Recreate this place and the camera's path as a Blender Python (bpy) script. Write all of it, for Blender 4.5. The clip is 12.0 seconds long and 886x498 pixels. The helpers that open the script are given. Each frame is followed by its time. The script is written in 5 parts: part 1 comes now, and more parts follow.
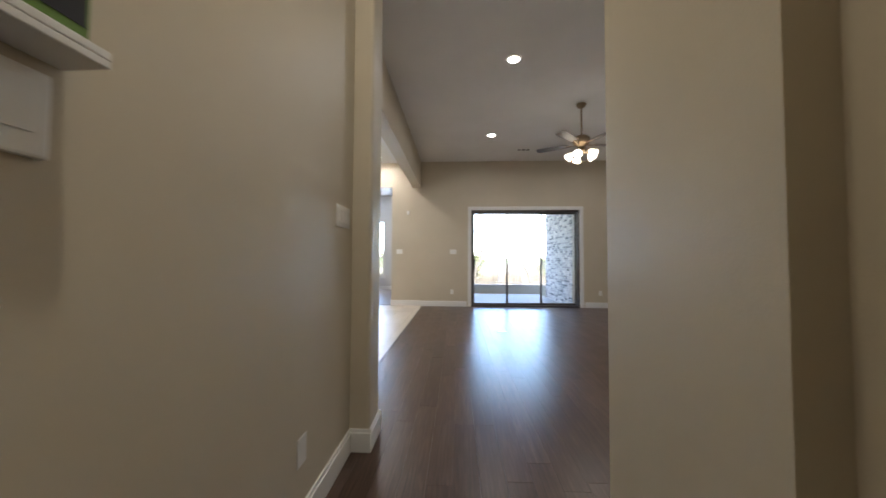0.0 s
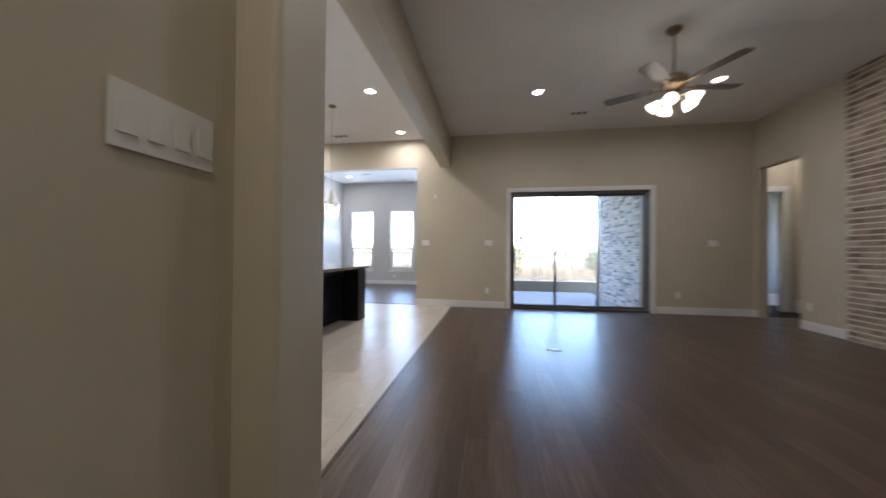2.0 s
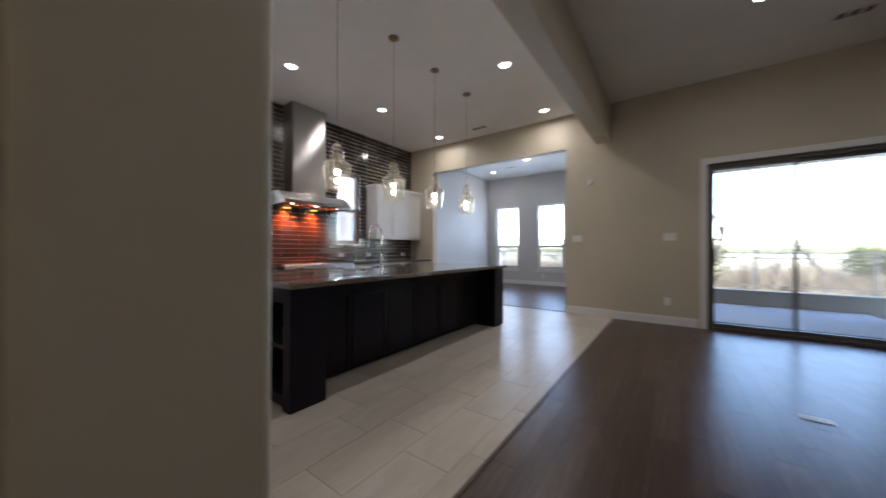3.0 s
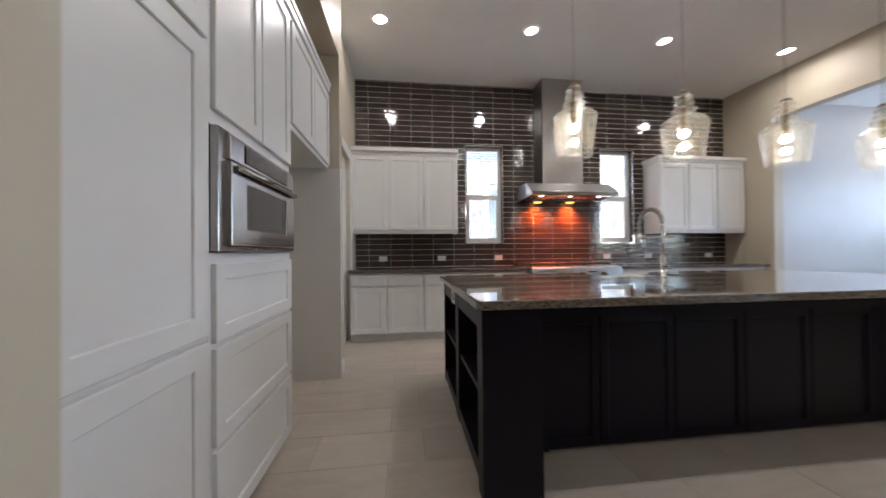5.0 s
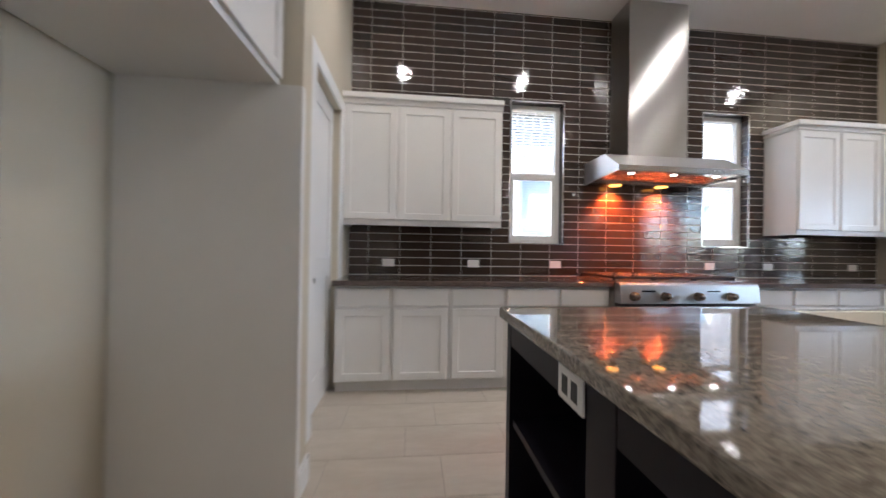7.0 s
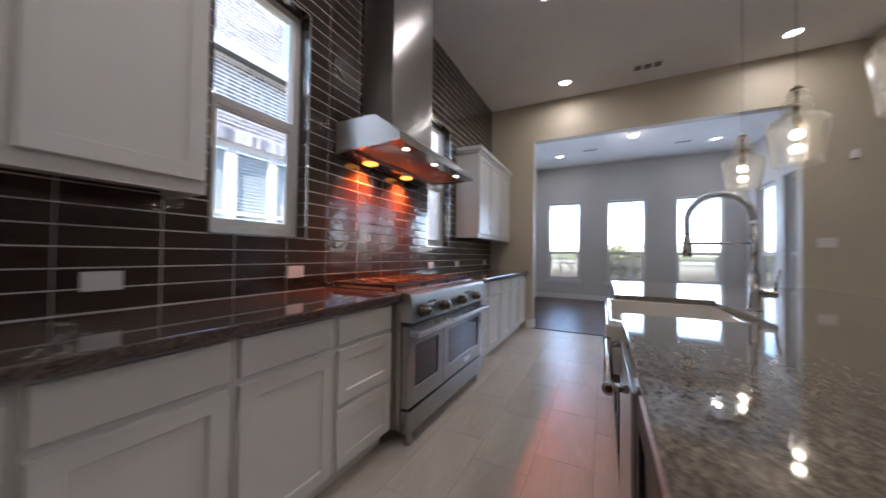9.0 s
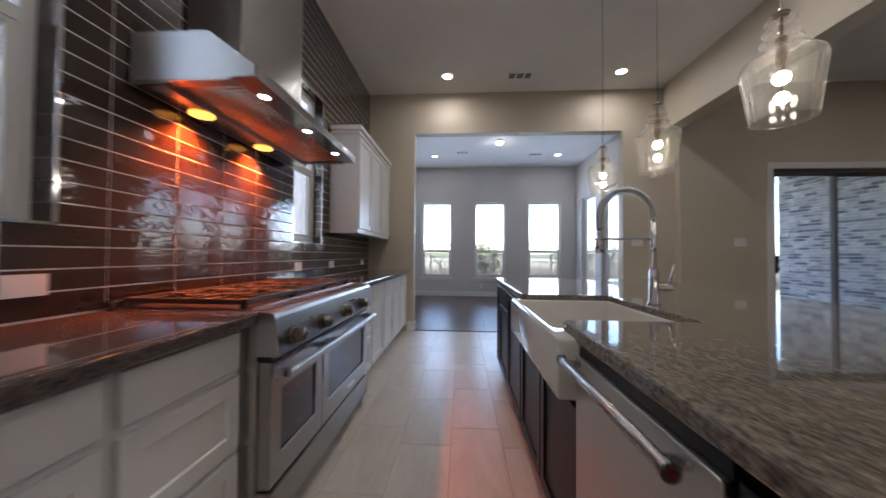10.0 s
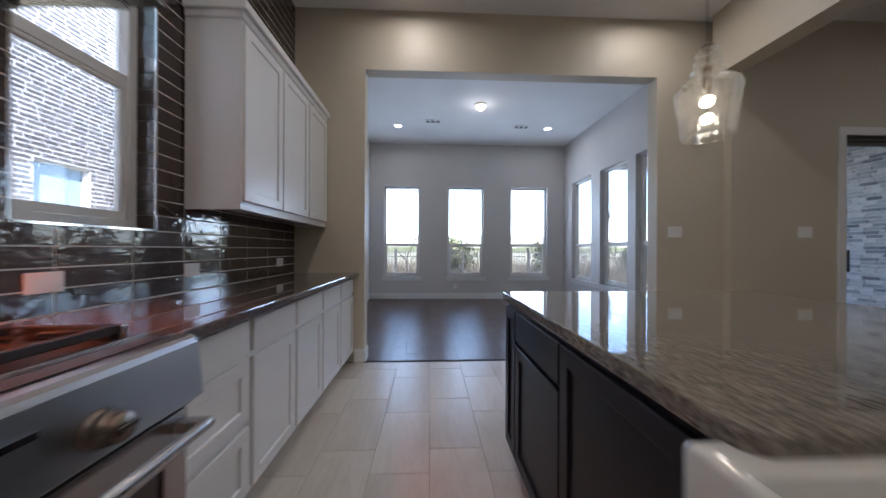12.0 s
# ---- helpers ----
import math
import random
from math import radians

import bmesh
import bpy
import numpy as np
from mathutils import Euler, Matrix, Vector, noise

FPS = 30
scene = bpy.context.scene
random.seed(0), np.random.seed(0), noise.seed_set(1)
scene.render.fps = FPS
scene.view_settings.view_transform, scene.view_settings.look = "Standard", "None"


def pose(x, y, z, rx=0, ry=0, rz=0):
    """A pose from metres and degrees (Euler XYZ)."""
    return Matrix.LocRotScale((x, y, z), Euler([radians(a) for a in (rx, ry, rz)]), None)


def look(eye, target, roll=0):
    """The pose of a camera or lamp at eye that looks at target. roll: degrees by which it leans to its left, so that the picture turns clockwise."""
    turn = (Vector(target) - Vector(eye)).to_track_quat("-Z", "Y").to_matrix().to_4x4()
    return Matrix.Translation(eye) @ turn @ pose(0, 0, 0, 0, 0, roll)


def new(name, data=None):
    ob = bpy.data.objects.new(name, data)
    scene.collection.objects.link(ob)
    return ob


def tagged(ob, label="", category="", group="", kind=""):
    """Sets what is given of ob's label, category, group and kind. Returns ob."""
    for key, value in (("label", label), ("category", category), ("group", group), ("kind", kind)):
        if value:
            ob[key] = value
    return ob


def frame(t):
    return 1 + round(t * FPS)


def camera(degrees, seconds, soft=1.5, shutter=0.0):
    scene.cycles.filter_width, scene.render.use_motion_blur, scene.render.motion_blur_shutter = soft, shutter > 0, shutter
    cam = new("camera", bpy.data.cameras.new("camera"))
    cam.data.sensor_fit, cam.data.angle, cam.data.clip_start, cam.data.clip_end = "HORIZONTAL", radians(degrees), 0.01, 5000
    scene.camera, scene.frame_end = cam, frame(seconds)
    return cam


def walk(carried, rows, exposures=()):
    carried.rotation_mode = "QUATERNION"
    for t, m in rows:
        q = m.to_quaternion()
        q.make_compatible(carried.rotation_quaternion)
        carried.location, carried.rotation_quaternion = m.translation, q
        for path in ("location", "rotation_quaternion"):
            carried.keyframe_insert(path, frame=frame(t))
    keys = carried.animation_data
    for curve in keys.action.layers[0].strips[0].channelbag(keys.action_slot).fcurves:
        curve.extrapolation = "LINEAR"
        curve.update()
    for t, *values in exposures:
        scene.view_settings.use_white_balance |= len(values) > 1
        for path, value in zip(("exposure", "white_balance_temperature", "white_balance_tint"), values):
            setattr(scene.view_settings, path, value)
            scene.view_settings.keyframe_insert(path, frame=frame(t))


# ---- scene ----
cam = camera(108.6, 12.0, shutter=0.6)
PATH = [
    (0, (0.85, -0.153, 1.161), (0.761, 1.844, 1.228), 0.3),
    (0.5, (0.834, 0.022, 1.177), (0.906, 2.021, 1.227), 0.3),
    (1, (0.832, 0.304, 1.165), (0.911, 2.302, 1.201), 0.5),
    (1.5, (0.84, 0.671, 1.165), (0.833, 2.671, 1.187), 0.5),
    (2, (0.854, 1.074, 1.16), (0.54, 3.049, 1.179), 0.4),
    (2.5, (0.862, 1.44, 1.157), (0.091, 3.285, 1.166), 0.3),
    (3, (0.801, 1.79, 1.155), (-0.373, 3.409, 1.159), 0.1),
    (3.7, (0.72, 2.232, 1.133), (-0.949, 3.335, 1.137), -0.4),
    (5.3, (-0.137, 2.635, 1.139), (-2.132, 2.768, 1.149), -0.3),
    (5.5, (-0.253, 2.637, 1.149), (-2.251, 2.719, 1.152), -0.1),
    (6, (-0.649, 2.619, 1.159), (-2.649, 2.615, 1.165), 0.1),
    (6.5, (-1.041, 2.556, 1.165), (-3.041, 2.549, 1.17), 0.2),
    (6.7, (-1.198, 2.552, 1.164), (-3.198, 2.583, 1.171), 0.5),
    (8.3, (-2.477, 2.507, 1.202), (-3.936, 3.876, 1.21), 0.9),
    (8.5, (-2.603, 2.564, 1.209), (-3.923, 4.067, 1.218), 1.0),
    (9, (-2.902, 2.658, 1.16), (-3.805, 4.442, 1.196), 0.8),
    (9.5, (-3.098, 2.844, 1.149), (-3.555, 4.79, 1.192), 0.6),
    (10, (-3.2, 3.063, 1.151), (-3.317, 5.059, 1.189), 0.4),
    (10.5, (-3.27, 3.364, 1.156), (-3.178, 5.362, 1.184), 0.2),
    (11, (-3.269, 3.741, 1.152), (-3.172, 5.739, 1.179), 0.1),
    (11.5, (-3.283, 4.154, 1.162), (-3.181, 6.151, 1.173), 0.1),
    (12, (-3.263, 4.592, 1.164), (-3.176, 6.59, 1.166), 0.2),
]
walk(cam, [(t, look(eye, target, roll)) for t, eye, target, roll in PATH],
     [(0, 3.95, 5900, 12), (0.8, 4.08, 5650, 12), (1.5, 4.05, 5550, 12), (2.2, 3.4, 5750, 13), (3.0, 2.85, 5750, 14), (5.3, 3.38, 5800, 14), (6.7, 3.55, 5750, 14), (8.3, 3.2, 5750, 16), (9.5, 2.45, 5750, 17), (10.5, 2.8, 5700, 14), (11.2, 2.8, 5650, 14), (12, 2.5, 5600, 15)])

# ---- world and light ----
SUN_TURN, SUN_HEIGHT = 148.0, 50.0
world = bpy.data.worlds.new("world")
scene.world = world
world.use_nodes = True
wn = world.node_tree.nodes
sky = wn.new("ShaderNodeTexSky")
sky.sky_type, sky.sun_disc = "NISHITA", False
sky.sun_elevation, sky.sun_rotation = radians(SUN_HEIGHT), radians(SUN_TURN)
world.node_tree.links.new(sky.outputs[0], wn["Background"].inputs[0])
wn["Background"].inputs[1].default_value = 0.15
sun = new("sun", bpy.data.lights.new("sun", "SUN"))
sun.data.energy, sun.data.angle, sun.data.color = 3.1, radians(0.5), (1.0, 0.95, 0.87)
_d = Vector((math.sin(radians(SUN_TURN)) * math.cos(radians(SUN_HEIGHT)), math.cos(radians(SUN_TURN)) * math.cos(radians(SUN_HEIGHT)), math.sin(radians(SUN_HEIGHT))))
sun.matrix_world = look(_d * 40, (0, 0, 0))


def lamp(name, m, kind, watts, size=0.1, color=(1, 1, 1), size_y=None, spread=None):
    ob = new(name, bpy.data.lights.new(name, kind))
    ob.data.energy, ob.data.color = watts, color
    if kind == "AREA":
        ob.data.size = size
        ob.data.shape = "RECTANGLE" if size_y else "DISK"
        if size_y:
            ob.data.size_y = size_y
        if spread:
            ob.data.spread = radians(spread)
    else:
        ob.data.shadow_soft_size = size
        if kind == "SPOT":
            ob.data.spot_size, ob.data.spot_blend = radians(spread), 1.0
    ob.matrix_world = m
    return ob


# ---- materials ----
def material(name, color, rough=0.5, metal=0.0, coat=0.0, spec=0.5):
    m = bpy.data.materials.new(name)
    m.use_nodes = True
    b = m.node_tree.nodes["Principled BSDF"]
    b.inputs["Base Color"].default_value = (*color, 1)
    b.inputs["Roughness"].default_value = rough
    b.inputs["Metallic"].default_value = metal
    b.inputs["Coat Weight"].default_value = coat
    b.inputs["Specular IOR Level"].default_value = spec
    return m


def coords(m, scale=(1, 1, 1), rot=(0, 0, 0), rnd=None):
    n, l = m.node_tree.nodes, m.node_tree.links
    tc, mp = n.new("ShaderNodeTexCoord"), n.new("ShaderNodeMapping")
    mp.inputs["Scale"].default_value = scale
    mp.inputs["Rotation"].default_value = [radians(a) for a in rot]
    l.new(tc.outputs["Object"], mp.inputs["Vector"])
    if rnd:
        shift, far = n.new("ShaderNodeVectorMath"), n.new("ShaderNodeVectorMath")
        far.operation, shift.operation = "MULTIPLY", "ADD"
        far.inputs[1].default_value = (37, 91, 53)
        l.new(rnd(m), far.inputs[0])
        l.new(mp.outputs[0], shift.inputs[0]), l.new(far.outputs[0], shift.inputs[1])
        return shift.outputs[0]
    return mp.outputs[0]


def tex(m, vec, scale, detail=4, rough=0.55, distortion=0.0):
    n = m.node_tree.nodes.new("ShaderNodeTexNoise")
    n.inputs["Scale"].default_value, n.inputs["Detail"].default_value = scale, detail
    n.inputs["Roughness"].default_value, n.inputs["Distortion"].default_value = rough, distortion
    m.node_tree.links.new(vec, n.inputs["Vector"])
    return n.outputs["Fac"]


def ramp(m, fac, stops):
    n = m.node_tree.nodes.new("ShaderNodeValToRGB")
    e = n.color_ramp.elements
    while len(e) < len(stops):
        e.new(0.5)
    for k, (p, c) in zip(e, stops):
        k.position, k.color = p, (*c, 1)
    m.node_tree.links.new(fac, n.inputs[0])
    return n.outputs[0]


def mix(m, fac, a, b, mode="MIX"):
    n = m.node_tree.nodes.new("ShaderNodeMix")
    n.data_type, n.blend_type = "RGBA", mode
    for sock, v in ((n.inputs[0], fac), (n.inputs[6], a), (n.inputs[7], b)):
        if isinstance(v, (int, float)):
            sock.default_value = v
        elif isinstance(v, tuple):
            sock.default_value = (*v, 1)
        else:
            m.node_tree.links.new(v, sock)
    return n.outputs[2]


def put(m, sock, out):
    m.node_tree.links.new(out, m.node_tree.nodes["Principled BSDF"].inputs[sock])
    return m


def bump(m, height, strength=0.2, distance=0.01):
    n = m.node_tree.nodes.new("ShaderNodeBump")
    n.inputs["Strength"].default_value, n.inputs["Distance"].default_value = strength, distance
    m.node_tree.links.new(height, n.inputs["Height"])
    return put(m, "Normal", n.outputs[0])


def rough_range(m, fac, lo, hi):
    n = m.node_tree.nodes.new("ShaderNodeMapRange")
    n.inputs[3].default_value, n.inputs[4].default_value = lo, hi
    m.node_tree.links.new(fac, n.inputs[0])
    return put(m, "Roughness", n.outputs[0])


def piece_random(m):
    return m.node_tree.nodes.new("ShaderNodeObjectInfo").outputs["Random"]


def island_random(m):
    return m.node_tree.nodes.new("ShaderNodeNewGeometry").outputs["Random Per Island"]


def paint(name, color, rough=0.6, orange=0.08):
    m = material(name, color, rough)
    v = coords(m)
    broad = tex(m, v, 0.9, 3)
    put(m, "Base Color", ramp(m, broad, [(0.3, tuple(c * 0.95 for c in color)), (0.7, tuple(min(1, c * 1.04) for c in color))]))
    return bump(m, tex(m, v, 220, 2), orange, 0.002)


WALL = paint("wall paint", (0.58, 0.518, 0.405), 0.5, 0.14)
CEIL = paint("ceiling paint", (0.82, 0.805, 0.785), 0.8, 0.22)
NOOKPAINT = paint("pale grey wall paint", (0.60, 0.58, 0.56), 0.5, 0.14)
WHITE = paint("white trim paint", (0.80, 0.795, 0.78), 0.35, 0.03)
CAB = paint("white cabinet paint", (0.75, 0.733, 0.705), 0.32, 0.03)


def with_random(m, color, spread=0.25, rnd=None, hue=None):
    """Each piece a little lighter or darker than the next."""
    f = rnd(m) if rnd else piece_random(m)
    hi = hue or tuple(min(1, c * (1 + spread)) for c in color)
    return ramp(m, f, [(0.0, tuple(c * (1 - spread) for c in color)), (0.5, color), (1.0, hi)])


def wood_planks(name, rnd):
    m = material(name, (0.06, 0.042, 0.036), 0.28, spec=0.4)
    base = with_random(m, (0.078, 0.047, 0.035), 0.16, rnd, (0.105, 0.068, 0.052))
    grain = tex(m, coords(m, (14, 0.7, 1), rnd=rnd), 5, 8, 0.65, 0.6)
    fine = tex(m, coords(m, (90, 2.0, 1), rnd=rnd), 4, 4, 0.6)
    c = mix(m, 0.7, base, ramp(m, grain, [(0.3, (0.42, 0.40, 0.38)), (0.52, (1.0, 1.0, 1.0)), (0.7, (1.9, 1.8, 1.7))]), "MULTIPLY")
    put(m, "Base Color", mix(m, 0.4, c, ramp(m, fine, [(0.35, (0.75, 0.75, 0.75)), (0.65, (1.2, 1.2, 1.2))]), "MULTIPLY"))
    rough_range(m, tex(m, coords(m), 3, 4), 0.24, 0.36)
    return bump(m, grain, 0.08, 0.0015)


def stone_tiles(name, rnd):
    m = material(name, (0.5, 0.43, 0.36), 0.3, spec=0.22)
    base = with_random(m, (0.575, 0.515, 0.44), 0.06, rnd)
    cloud = tex(m, coords(m, (2.2, 0.8, 1), (0, 0, 12), rnd), 2.0, 7, 0.62, 1.0)
    vein = tex(m, coords(m, (6, 0.9, 1), (0, 0, 5), rnd), 2.2, 6, 0.6, 1.2)
    c = mix(m, 0.6, base, ramp(m, cloud, [(0.3, (0.82, 0.8, 0.78)), (0.55, (1.0, 1.0, 1.0)), (0.75, (1.1, 1.09, 1.08))]), "MULTIPLY")
    put(m, "Base Color", mix(m, 0.3, c, ramp(m, vein, [(0.40, (1, 1, 1)), (0.5, (0.84, 0.80, 0.76)), (0.60, (1, 1, 1))]), "MULTIPLY"))
    rough_range(m, cloud, 0.24, 0.38)
    return bump(m, cloud, 0.04, 0.002)


def glazed(name, rnd):
    m = material(name, (0.03, 0.022, 0.019), 0.04, 0, 0.0, 0.85)
    put(m, "Base Color", with_random(m, (0.042, 0.027, 0.021), 0.22, rnd))
    wave = tex(m, coords(m, (1, 0.75, 1.6), rnd=rnd), 15.0, 1, 0.5, 0.5)
    fine = tex(m, coords(m, (1, 0.8, 1.5), rnd=rnd), 48, 1, 0.5, 0.4)
    return bump(m, mix(m, 0.24, wave, fine), 0.34, 0.0065)


def bricks(name, stops, rnd, rough=0.85):
    m = material(name, stops[0][1], rough)
    c = ramp(m, rnd(m), stops)
    v = coords(m)
    n1, n2 = tex(m, v, 9, 6, 0.65), tex(m, v, 60, 4, 0.6)
    c = mix(m, 0.75, c, ramp(m, n1, [(0.3, (0.68, 0.64, 0.6)), (0.5, (1, 1, 1)), (0.72, (1.25, 1.22, 1.18))]), "MULTIPLY")
    put(m, "Base Color", mix(m, 0.45, c, ramp(m, n2, [(0.35, (0.7, 0.7, 0.7)), (0.65, (1.15, 1.15, 1.15))]), "MULTIPLY"))
    return bump(m, n2, 0.5, 0.006)


def steel(name, color=(0.40, 0.385, 0.37), rough=0.24, stretch=(1, 1, 60)):
    m = material(name, color, rough, 1.0)
    g = tex(m, coords(m, stretch), 14, 3, 0.5)
    rough_range(m, g, rough - 0.012, rough + 0.018)
    put(m, "Base Color", ramp(m, g, [(0.3, tuple(c * 0.97 for c in color)), (0.7, tuple(min(1, c * 1.02) for c in color))]))
    return m


def granite(name, light, dark):
    m = material(name, light, 0.08, 0, 0.3)
    v = coords(m, (1.0, 0.55, 1), (0, 0, 35))
    spots, flow, grit = tex(m, v, 105, 4, 0.65, 0.4), tex(m, v, 14, 5, 0.6, 0.6), tex(m, coords(m), 210, 3, 0.6)
    c = ramp(m, spots, [(0.30, dark), (0.45, tuple((a + b) / 2 for a, b in zip(light, dark))), (0.58, light), (0.74, tuple(min(1, k * 1.5) for k in light))])
    c = mix(m, 0.35, c, ramp(m, flow, [(0.3, (0.55, 0.52, 0.5)), (0.55, (1, 1, 1)), (0.75, (1.3, 1.25, 1.18))]), "MULTIPLY")
    put(m, "Base Color", mix(m, 0.55, c, ramp(m, grit, [(0.35, (0.5, 0.48, 0.46)), (0.6, (1.1, 1.1, 1.1))]), "MULTIPLY"))
    return rough_range(m, spots, 0.02, 0.07)


def glow(name, color, strength):
    m = material(name, color, 0.5)
    b = m.node_tree.nodes["Principled BSDF"]
    b.inputs["Emission Color"].default_value = (*color, 1)
    b.inputs["Emission Strength"].default_value = strength
    return m


def clear(name, color=(1, 1, 1), rough=0.0, ior=1.45):
    m = material(name, color, rough)
    b = m.node_tree.nodes["Principled BSDF"]
    b.inputs["Transmission Weight"].default_value = 1.0
    b.inputs["IOR"].default_value = ior
    return m


PLANK, PLANK_REST = wood_planks("dark stained oak plank", piece_random), wood_planks("dark stained oak planks", island_random)
STONE, STONE_REST = stone_tiles("beige stone-look tile", piece_random), stone_tiles("beige stone-look tiles", island_random)
GLAZE, GLAZE_REST = glazed("dark glazed tile", piece_random), glazed("dark glazed tiles", island_random)
GROUT = paint("pale grout", (0.70, 0.655, 0.60), 0.85, 0.2)
SEAM = material("dark seam", (0.02, 0.014, 0.011), 0.8)
TAN = [(0.0, (0.19, 0.135, 0.10)), (0.2, (0.26, 0.19, 0.14)), (0.5, (0.36, 0.265, 0.19)), (0.8, (0.47, 0.365, 0.27)), (1.0, (0.55, 0.45, 0.35))]
GREY = [(0.0, (0.14, 0.15, 0.17)), (0.2, (0.27, 0.28, 0.30)), (0.4, (0.45, 0.45, 0.46)), (1.0, (0.66, 0.65, 0.63))]
BRICK, BRICK_REST = bricks("tan brick", TAN, piece_random), bricks("tan bricks", TAN, island_random)
PBRICK, PBRICK_REST = bricks("grey white brick", GREY, piece_random), bricks("grey white bricks", GREY, island_random)
MORTAR = paint("buff mortar", (0.74, 0.67, 0.575), 0.9, 0.6)
NMORTAR = paint("pale mortar", (0.82, 0.81, 0.79), 0.9, 0.6)
PMORTAR = paint("white mortar", (0.62, 0.61, 0.59), 0.9, 0.6)
STEEL = steel("brushed steel", (0.50, 0.48, 0.46), 0.27, (40, 40, 0.6))
STEEL_H = steel("brushed steel, long grain", (0.36, 0.35, 0.34), 0.22, (1, 60, 1))
STEEL_C = steel("cross brushed steel", (0.46, 0.445, 0.43), 0.29, (0.6, 0.6, 40))
STEEL_C.node_tree.nodes["Principled BSDF"].inputs["Anisotropic"].default_value = 0.85
STEEL_C.node_tree.nodes["Principled BSDF"].inputs["Anisotropic Rotation"].default_value = 0.2
STEEL_D = steel("dark brushed steel", (0.52, 0.52, 0.53), 0.3, (1, 60, 1))
EVEN = [(0.0, (0.11, 0.106, 0.10)), (0.25, (0.15, 0.144, 0.138)), (1.0, (0.20, 0.193, 0.185))]
NBRICK_REST = bricks("even grey bricks", EVEN, island_random)
CHROME = material("chrome", (0.75, 0.75, 0.76), 0.08, 1.0)
FLOORGROUT = paint("grey beige grout", (0.33, 0.295, 0.255), 0.9, 0.2)
TRAY = paint("dark enamel tray", (0.035, 0.03, 0.03), 0.35, 0.1)
SATIN = steel("satin stainless steel", (0.47, 0.445, 0.43), 0.24, (0.8, 0.8, 30))
HOODSTEEL = steel("soft brushed canopy steel", (0.62, 0.605, 0.59), 0.42, (0.8, 0.8, 30))
SLAT = material("bright baffle steel", (0.7, 0.69, 0.68), 0.16, 1.0)
KNOB = material("dark bronze knob", (0.17, 0.14, 0.115), 0.25, 1.0)
BRASS = material("antique brass", (0.30, 0.225, 0.145), 0.32, 1.0)
GRANITE = granite("pale speckled granite", (0.265, 0.225, 0.178), (0.05, 0.047, 0.04))
GRANITE_D = granite("brown granite", (0.16, 0.125, 0.11), (0.035, 0.03, 0.03))
ESPRESSO = paint("espresso stained wood", (0.010, 0.0085, 0.0145), 0.38, 0.06)
ESPRESSO.node_tree.nodes["Principled BSDF"].inputs["Specular IOR Level"].default_value = 0.2
PORCELAIN = material("white porcelain", (0.65, 0.615, 0.55), 0.06, 0, 0.6)
BLACK = paint("black enamel", (0.012, 0.012, 0.014), 0.3, 0.05)
IRON = paint("black cast iron", (0.02, 0.02, 0.022), 0.5, 0.4)
BLACKGLASS = material("black oven glass", (0.006, 0.006, 0.008), 0.03, 0, 0.5)
PLASTIC = paint("white plastic", (0.82, 0.81, 0.78), 0.3, 0.0)
VINYL = paint("white vinyl", (0.78, 0.77, 0.74), 0.4, 0.02)
BRONZE = paint("dark bronze aluminium", (0.105, 0.094, 0.088), 0.35, 0.03)
GLASS = clear("window glass")
SCREEN = bpy.data.materials.new("grey insect screen")
SCREEN.use_nodes = True
_n, _l = SCREEN.node_tree.nodes, SCREEN.node_tree.links
_n.clear()
_out, _mix, _tr, _df = _n.new("ShaderNodeOutputMaterial"), _n.new("ShaderNodeMixShader"), _n.new("ShaderNodeBsdfTransparent"), _n.new("ShaderNodeBsdfDiffuse")
_df.inputs[0].default_value, _mix.inputs[0].default_value = (0.42, 0.42, 0.42, 1), 0.27
_l.new(_tr.outputs[0], _mix.inputs[1]), _l.new(_df.outputs[0], _mix.inputs[2]), _l.new(_mix.outputs[0], _out.inputs[0])
LAMPGLASS = bpy.data.materials.new("pale amber blown glass")
LAMPGLASS.use_nodes = True
_n, _l = LAMPGLASS.node_tree.nodes, LAMPGLASS.node_tree.links
_n.clear()
_out, _mix, _tr, _gl = _n.new("ShaderNodeOutputMaterial"), _n.new("ShaderNodeMixShader"), _n.new("ShaderNodeBsdfTransparent"), _n.new("ShaderNodeBsdfGlossy")
_tr.inputs[0].default_value, _gl.inputs["Color"].default_value, _gl.inputs["Roughness"].default_value = (0.97, 0.95, 0.90, 1), (1, 0.98, 0.92, 1), 0.02
_lw, _pw, _ad = _n.new("ShaderNodeLayerWeight"), _n.new("ShaderNodeMath"), _n.new("ShaderNodeMath")
_pw.operation, _ad.operation = "POWER", "MULTIPLY_ADD"
_pw.inputs[1].default_value, _ad.inputs[1].default_value, _ad.inputs[2].default_value = 1.6, 0.8, 0.06
_l.new(_lw.outputs["Facing"], _pw.inputs[0]), _l.new(_pw.outputs[0], _ad.inputs[0]), _l.new(_ad.outputs[0], _mix.inputs[0])
# a little translucence in the clear glass imitates the bulbs' bloom
_mist, _haze = _n.new("ShaderNodeMixShader"), _n.new("ShaderNodeBsdfTranslucent")
_haze.inputs[0].default_value, _mist.inputs[0].default_value = (1.0, 0.94, 0.82, 1), 0.085
_l.new(_tr.outputs[0], _mist.inputs[1]), _l.new(_haze.outputs[0], _mist.inputs[2])
_l.new(_mist.outputs[0], _mix.inputs[1]), _l.new(_gl.outputs[0], _mix.inputs[2]), _l.new(_mix.outputs[0], _out.inputs[0])
BULB = glow("warm bulb", (1.0, 0.88, 0.66), 3.5)
CANGLOW = glow("recessed lamp face", (1.0, 0.92, 0.80), 2.6)
